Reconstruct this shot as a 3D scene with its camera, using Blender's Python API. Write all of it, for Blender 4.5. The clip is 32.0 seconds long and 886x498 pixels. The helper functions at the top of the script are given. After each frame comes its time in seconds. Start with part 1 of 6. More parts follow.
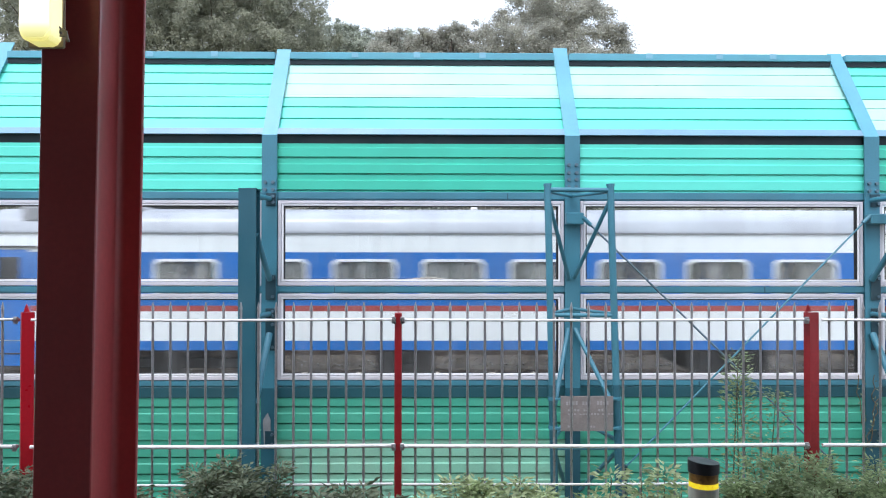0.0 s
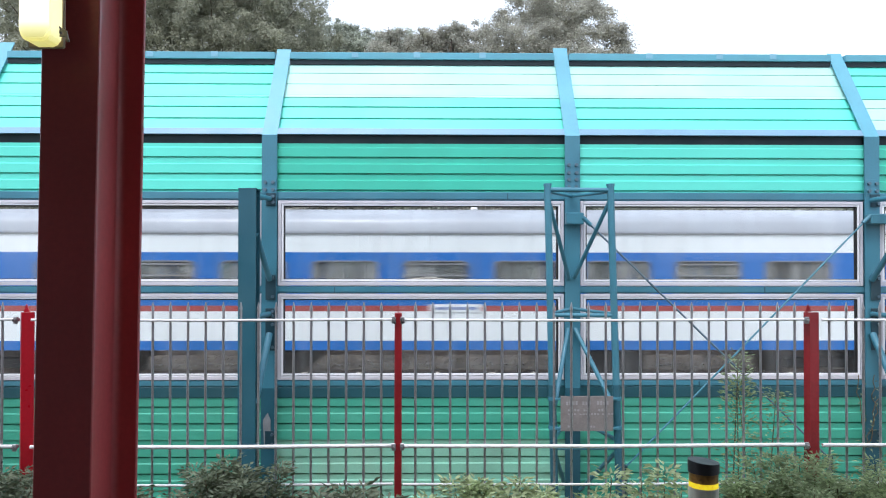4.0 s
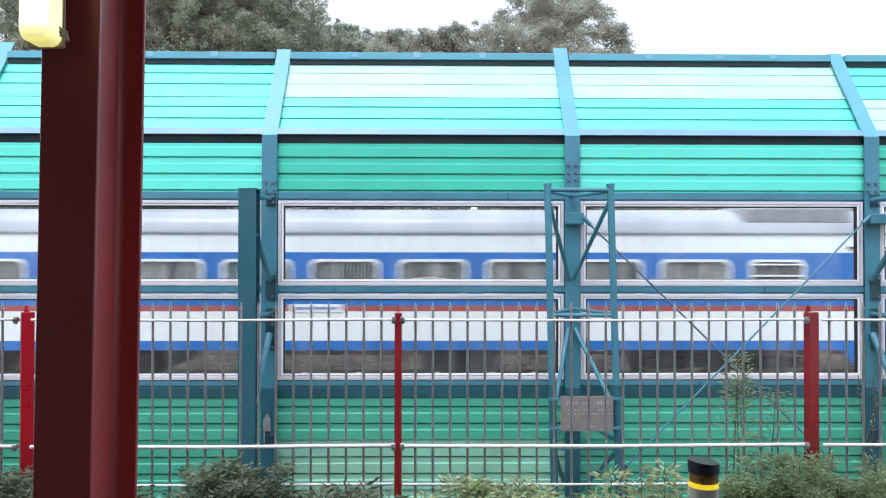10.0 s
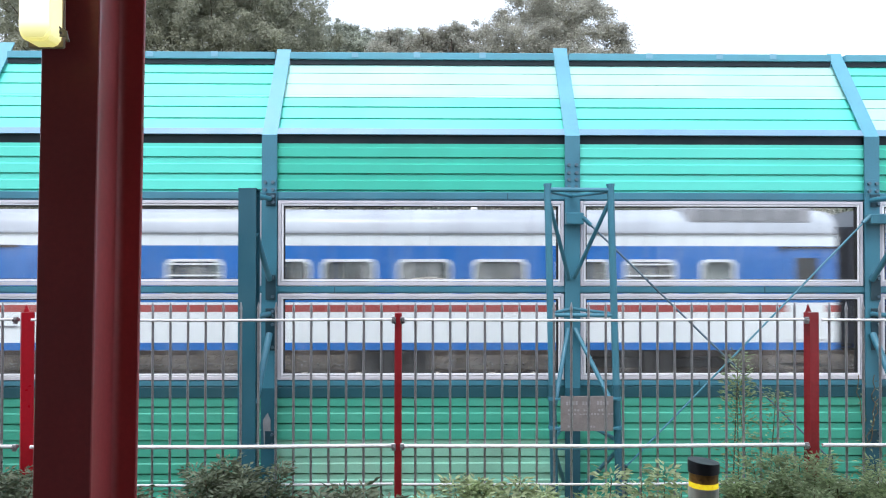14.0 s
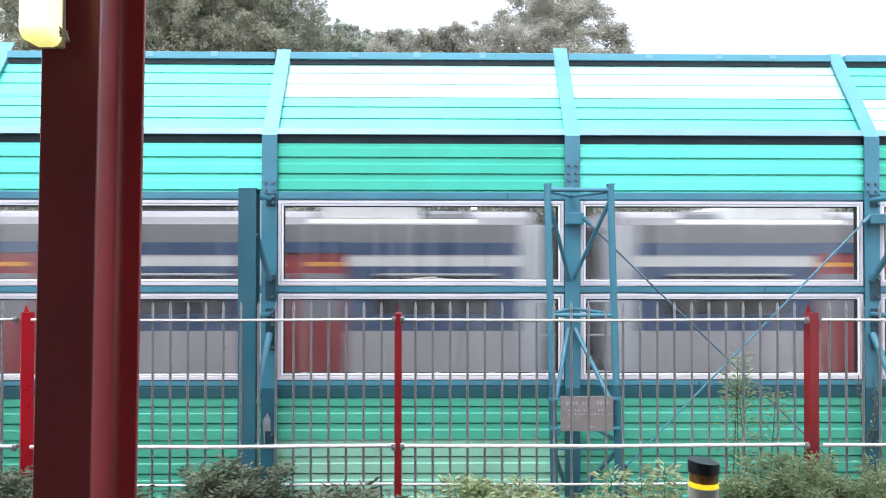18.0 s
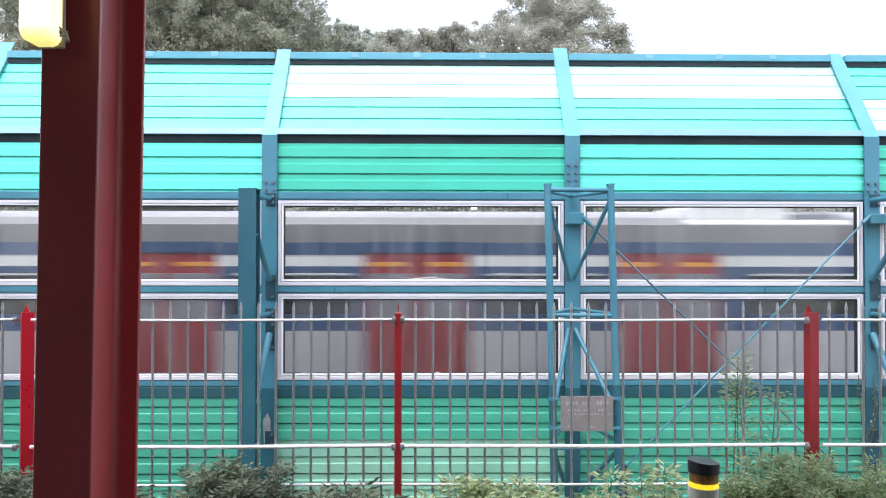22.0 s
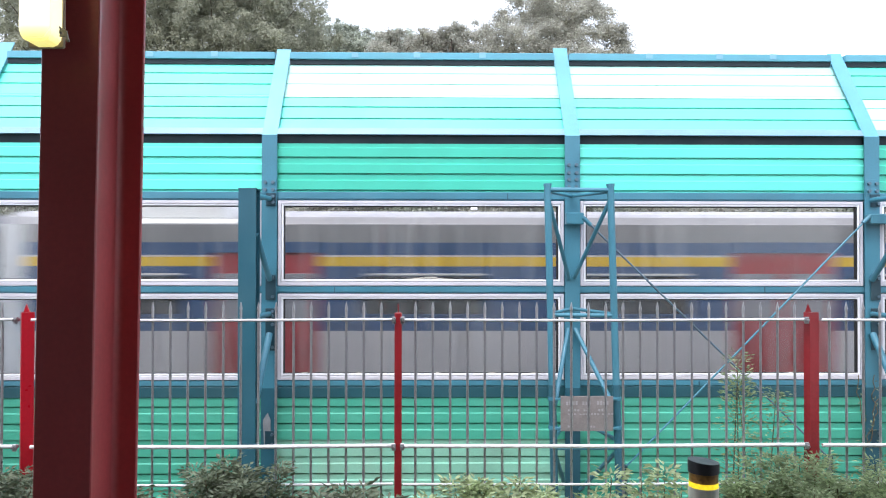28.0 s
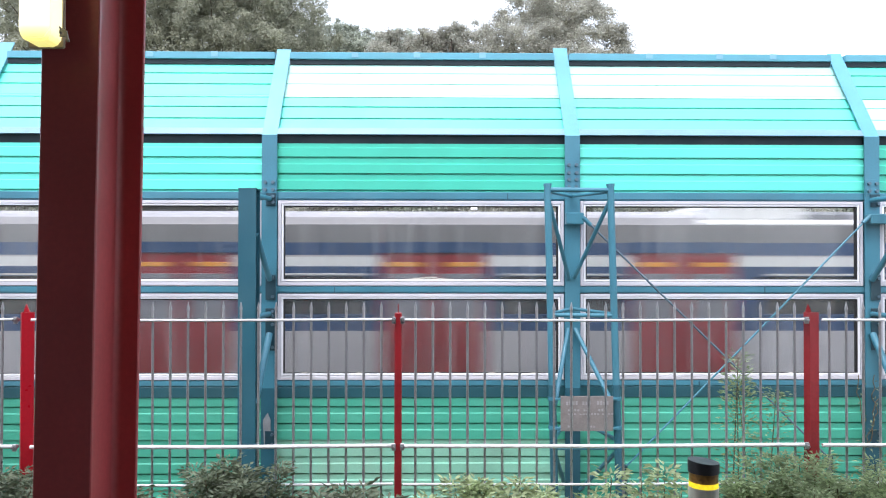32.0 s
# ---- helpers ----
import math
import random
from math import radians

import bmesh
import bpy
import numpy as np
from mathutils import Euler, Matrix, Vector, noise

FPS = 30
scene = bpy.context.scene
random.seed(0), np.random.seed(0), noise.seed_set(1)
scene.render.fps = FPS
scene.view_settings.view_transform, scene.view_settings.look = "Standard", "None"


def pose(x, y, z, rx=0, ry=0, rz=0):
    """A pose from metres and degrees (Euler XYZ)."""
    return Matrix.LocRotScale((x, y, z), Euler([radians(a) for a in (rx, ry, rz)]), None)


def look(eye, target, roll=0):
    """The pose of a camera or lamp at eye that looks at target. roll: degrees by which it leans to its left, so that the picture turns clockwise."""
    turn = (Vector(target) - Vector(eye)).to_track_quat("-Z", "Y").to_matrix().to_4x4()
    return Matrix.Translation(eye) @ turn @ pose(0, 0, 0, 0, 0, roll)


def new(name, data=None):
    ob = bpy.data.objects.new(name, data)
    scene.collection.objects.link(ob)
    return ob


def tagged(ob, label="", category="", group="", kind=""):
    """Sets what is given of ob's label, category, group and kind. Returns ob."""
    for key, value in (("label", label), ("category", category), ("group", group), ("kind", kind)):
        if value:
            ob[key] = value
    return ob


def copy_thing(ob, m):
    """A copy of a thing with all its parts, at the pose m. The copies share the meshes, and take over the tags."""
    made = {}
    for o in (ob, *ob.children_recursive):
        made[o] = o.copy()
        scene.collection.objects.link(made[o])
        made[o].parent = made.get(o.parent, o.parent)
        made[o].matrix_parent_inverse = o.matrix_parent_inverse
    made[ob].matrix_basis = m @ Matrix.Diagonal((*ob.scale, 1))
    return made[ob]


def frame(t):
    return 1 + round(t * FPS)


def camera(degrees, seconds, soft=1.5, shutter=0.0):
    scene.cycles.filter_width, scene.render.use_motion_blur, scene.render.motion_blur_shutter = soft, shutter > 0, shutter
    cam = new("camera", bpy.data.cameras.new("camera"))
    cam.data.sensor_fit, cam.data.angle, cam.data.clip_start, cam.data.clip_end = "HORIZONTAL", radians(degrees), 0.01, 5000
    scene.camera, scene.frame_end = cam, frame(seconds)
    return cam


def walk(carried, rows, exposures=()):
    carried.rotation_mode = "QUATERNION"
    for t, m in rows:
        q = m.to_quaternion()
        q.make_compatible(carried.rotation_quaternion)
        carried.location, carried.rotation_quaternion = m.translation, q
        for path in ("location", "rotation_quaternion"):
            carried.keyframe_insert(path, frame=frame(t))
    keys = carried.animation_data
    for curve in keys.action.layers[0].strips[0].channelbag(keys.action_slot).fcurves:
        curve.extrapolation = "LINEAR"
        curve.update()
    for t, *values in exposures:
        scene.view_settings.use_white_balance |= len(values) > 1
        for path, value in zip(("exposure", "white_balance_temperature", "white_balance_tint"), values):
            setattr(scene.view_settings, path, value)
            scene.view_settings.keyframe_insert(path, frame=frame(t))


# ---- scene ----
EYE = Vector((0.0, 0.0, 1.7))
cam = camera(62.0, 32.0, soft=1.1, shutter=0.5)
YAW, PITCH = radians(0.8), radians(0.7)
AIM = EYE + Vector((math.sin(YAW) * math.cos(PITCH), math.cos(YAW) * math.cos(PITCH), math.sin(PITCH)))
STAND = look(EYE, AIM, 0.06)
walk(cam, [(0.0, STAND), (32.0, STAND)],
     exposures=[(t, e, 5900, 12.5) for t, e in ((0.0, 1.06), (1.0, 1.06), (2.0, 1.0), (3.0, 0.98), (6.0, 1.07), (7.0, 1.03), (8.0, 1.05), (9.0, 1.02),
                                                (10.0, 1.06), (12.0, 1.07), (13.0, 1.0), (14.0, 1.04), (14.6, 1.05))]
     + [(16.6, 1.33, 6000, 14.5), (19.0, 1.42, 6000, 14.5), (32.0, 1.42, 6000, 14.5)])

# ---- sky and sun: a bright overcast afternoon ----
SUN_UP, SUN_TURN = radians(62), radians(200)
world = bpy.data.worlds.new("overcast_sky")
scene.world = world
world.use_nodes = True
wn, wl = world.node_tree.nodes, world.node_tree.links
wn.clear()
sky = wn.new("ShaderNodeTexSky")
sky.sky_type, sky.sun_disc = "NISHITA", False
sky.sun_elevation, sky.sun_rotation = SUN_UP, SUN_TURN
sky.air_density, sky.dust_density = 1.0, 4.0
sky_bg, cloud_bg = wn.new("ShaderNodeBackground"), wn.new("ShaderNodeBackground")
sky_bg.inputs["Strength"].default_value = 0.05
cloud_bg.inputs["Color"].default_value = (0.93, 0.97, 1.0, 1)
cloud_bg.inputs["Strength"].default_value = 0.62
both, wout = wn.new("ShaderNodeAddShader"), wn.new("ShaderNodeOutputWorld")
wl.new(sky.outputs["Color"], sky_bg.inputs["Color"])
wl.new(sky_bg.outputs["Background"], both.inputs[0])
wl.new(cloud_bg.outputs["Background"], both.inputs[1])
wl.new(both.outputs["Shader"], wout.inputs["Surface"])

sun_data = bpy.data.lights.new("sun", "SUN")
sun_data.energy, sun_data.angle, sun_data.color = 0.9, radians(25), (1.0, 0.96, 0.9)
sun = new("sun", sun_data)
to_sun = Vector((math.sin(SUN_TURN) * math.cos(SUN_UP), math.cos(SUN_TURN) * math.cos(SUN_UP), math.sin(SUN_UP)))
sun.matrix_basis = look(to_sun * 60, (0, 0, 0))


# ---- materials ----
def mat(name, col, rough=0.5, metal=0.0, var=0.15, size=4.0, bump=0.0, fine=60.0, dirt=None, dirt_amount=0.4,
        rand=0.0, emit=None, emit_strength=0.0, stretch=(1, 1, 1), coat=0.0, translucent=0.0, leafy=0.3):
    """A painted, weathered or grainy surface: colour varied at two scales, with stains and fine relief."""
    m = bpy.data.materials.new(name)
    m.use_nodes = True
    nt = m.node_tree
    n, l = nt.nodes, nt.links
    b = n["Principled BSDF"]
    b.inputs["Roughness"].default_value, b.inputs["Metallic"].default_value = rough, metal
    b.inputs["Coat Weight"].default_value, b.inputs["Coat Roughness"].default_value = coat, 0.28
    tc, mp = n.new("ShaderNodeTexCoord"), n.new("ShaderNodeMapping")
    mp.inputs["Scale"].default_value = stretch
    l.new(tc.outputs["Object"], mp.inputs["Vector"])

    def noise_at(scale, detail=4):
        t = n.new("ShaderNodeTexNoise")
        t.inputs["Scale"].default_value, t.inputs["Detail"].default_value = scale, detail
        l.new(mp.outputs["Vector"], t.inputs["Vector"])
        return t.outputs["Fac"]

    def ramped(sock, lo, hi, a, c):
        r = n.new("ShaderNodeMapRange")
        for k, v in zip(("From Min", "From Max", "To Min", "To Max"), (lo, hi, a, c)):
            r.inputs[k].default_value = v
        l.new(sock, r.inputs["Value"])
        return r.outputs["Result"]

    def mixed(kind, fac, a, c):
        x = n.new("ShaderNodeMix")
        x.data_type, x.blend_type = "RGBA", kind
        for sock, v in ((x.inputs["Factor"], fac), (x.inputs["A"], a), (x.inputs["B"], c)):
            if isinstance(v, (int, float)):
                sock.default_value = v
            elif isinstance(v, tuple):
                sock.default_value = (*v, 1)
            else:
                l.new(v, sock)
        return x.outputs["Result"]

    big = ramped(noise_at(size), 0.3, 0.7, 1 - var, 1 + var)
    small = ramped(noise_at(fine, 2), 0.3, 0.7, 1 - var * 0.6, 1 + var * 0.6)
    tone = n.new("ShaderNodeMath")
    tone.operation = "MULTIPLY"
    l.new(big, tone.inputs[0]), l.new(small, tone.inputs[1])
    out = tone.outputs["Value"]
    if rand:
        info = n.new("ShaderNodeObjectInfo")
        more = n.new("ShaderNodeMath")
        more.operation = "MULTIPLY"
        l.new(out, more.inputs[0]), l.new(ramped(info.outputs["Random"], 0, 1, 1 - rand, 1 + rand), more.inputs[1])
        out = more.outputs["Value"]
    if translucent:
        geo = n.new("ShaderNodeNewGeometry")
        isl = n.new("ShaderNodeMath")
        isl.operation = "MULTIPLY"
        l.new(out, isl.inputs[0]), l.new(ramped(geo.outputs["Random Per Island"], 0, 1, 1 - leafy, 1 + leafy), isl.inputs[1])
        out = isl.outputs["Value"]
    rgb = n.new("ShaderNodeCombineColor")
    for k in range(3):
        l.new(out, rgb.inputs[k])
    base = mixed("MULTIPLY", 1.0, tuple(col), rgb.outputs["Color"])
    if dirt:
        base = mixed("MIX", ramped(noise_at(size * 0.6 + 0.4, 6), 0.45, 0.75, 0.0, dirt_amount), base, tuple(dirt))
    l.new(base, b.inputs["Base Color"])
    l.new(ramped(noise_at(size * 2), 0.3, 0.7, max(0.03, rough - 0.1), min(1, rough + 0.12)), b.inputs["Roughness"])
    if bump:
        bp = n.new("ShaderNodeBump")
        bp.inputs["Strength"].default_value, bp.inputs["Distance"].default_value = bump, 0.01
        l.new(noise_at(fine, 5), bp.inputs["Height"])
        l.new(bp.outputs["Normal"], b.inputs["Normal"])
    if emit:
        b.inputs["Emission Color"].default_value, b.inputs["Emission Strength"].default_value = (*emit, 1), emit_strength
    if translucent:
        tr, mx = n.new("ShaderNodeBsdfTranslucent"), n.new("ShaderNodeMixShader")
        mx.inputs["Fac"].default_value = translucent
        l.new(base, tr.inputs["Color"])
        l.new(b.outputs["BSDF"], mx.inputs[1]), l.new(tr.outputs["BSDF"], mx.inputs[2])
        l.new(mx.outputs["Shader"], n["Material Output"].inputs["Surface"])
    return m


def glass(name, tint, gloss=0.06, grime=0.06, grime_col=(0.6, 0.62, 0.6), rough=0.02, clean=0.3):
    """A clear pane: tinted light through it, a mirror sheen by the viewing angle, and streaky grime."""
    m = bpy.data.materials.new(name)
    m.use_nodes = True
    n, l = m.node_tree.nodes, m.node_tree.links
    n.remove(n["Principled BSDF"])
    clear, shine, film = n.new("ShaderNodeBsdfTransparent"), n.new("ShaderNodeBsdfGlossy"), n.new("ShaderNodeBsdfDiffuse")
    clear.inputs["Color"].default_value = (*tint, 1)
    shine.inputs["Roughness"].default_value = rough
    film.inputs["Color"].default_value = (*grime_col, 1)
    fres = n.new("ShaderNodeFresnel")
    fres.inputs["IOR"].default_value = 1.0 + gloss * 5
    tc, mp, nz = n.new("ShaderNodeTexCoord"), n.new("ShaderNodeMapping"), n.new("ShaderNodeTexNoise")
    mp.inputs["Scale"].default_value = (5, 5, 0.6)
    nz.inputs["Scale"].default_value, nz.inputs["Detail"].default_value = 1.5, 5
    r = n.new("ShaderNodeMapRange")
    for k, v in zip(("From Min", "From Max", "To Min", "To Max"), (0.42, 0.72, grime * clean, grime * 3.0)):
        r.inputs[k].default_value = v
    l.new(tc.outputs["Object"], mp.inputs["Vector"]), l.new(mp.outputs["Vector"], nz.inputs["Vector"])
    l.new(nz.outputs["Fac"], r.inputs["Value"])
    m1, m2 = n.new("ShaderNodeMixShader"), n.new("ShaderNodeMixShader")
    l.new(fres.outputs["Fac"], m1.inputs["Fac"])
    l.new(clear.outputs["BSDF"], m1.inputs[1]), l.new(shine.outputs["BSDF"], m1.inputs[2])
    l.new(r.outputs["Result"], m2.inputs["Fac"])
    l.new(m1.outputs["Shader"], m2.inputs[1]), l.new(film.outputs["BSDF"], m2.inputs[2])
    l.new(m2.outputs["Shader"], n["Material Output"].inputs["Surface"])
    return m


GRIME = (0.10, 0.11, 0.09)
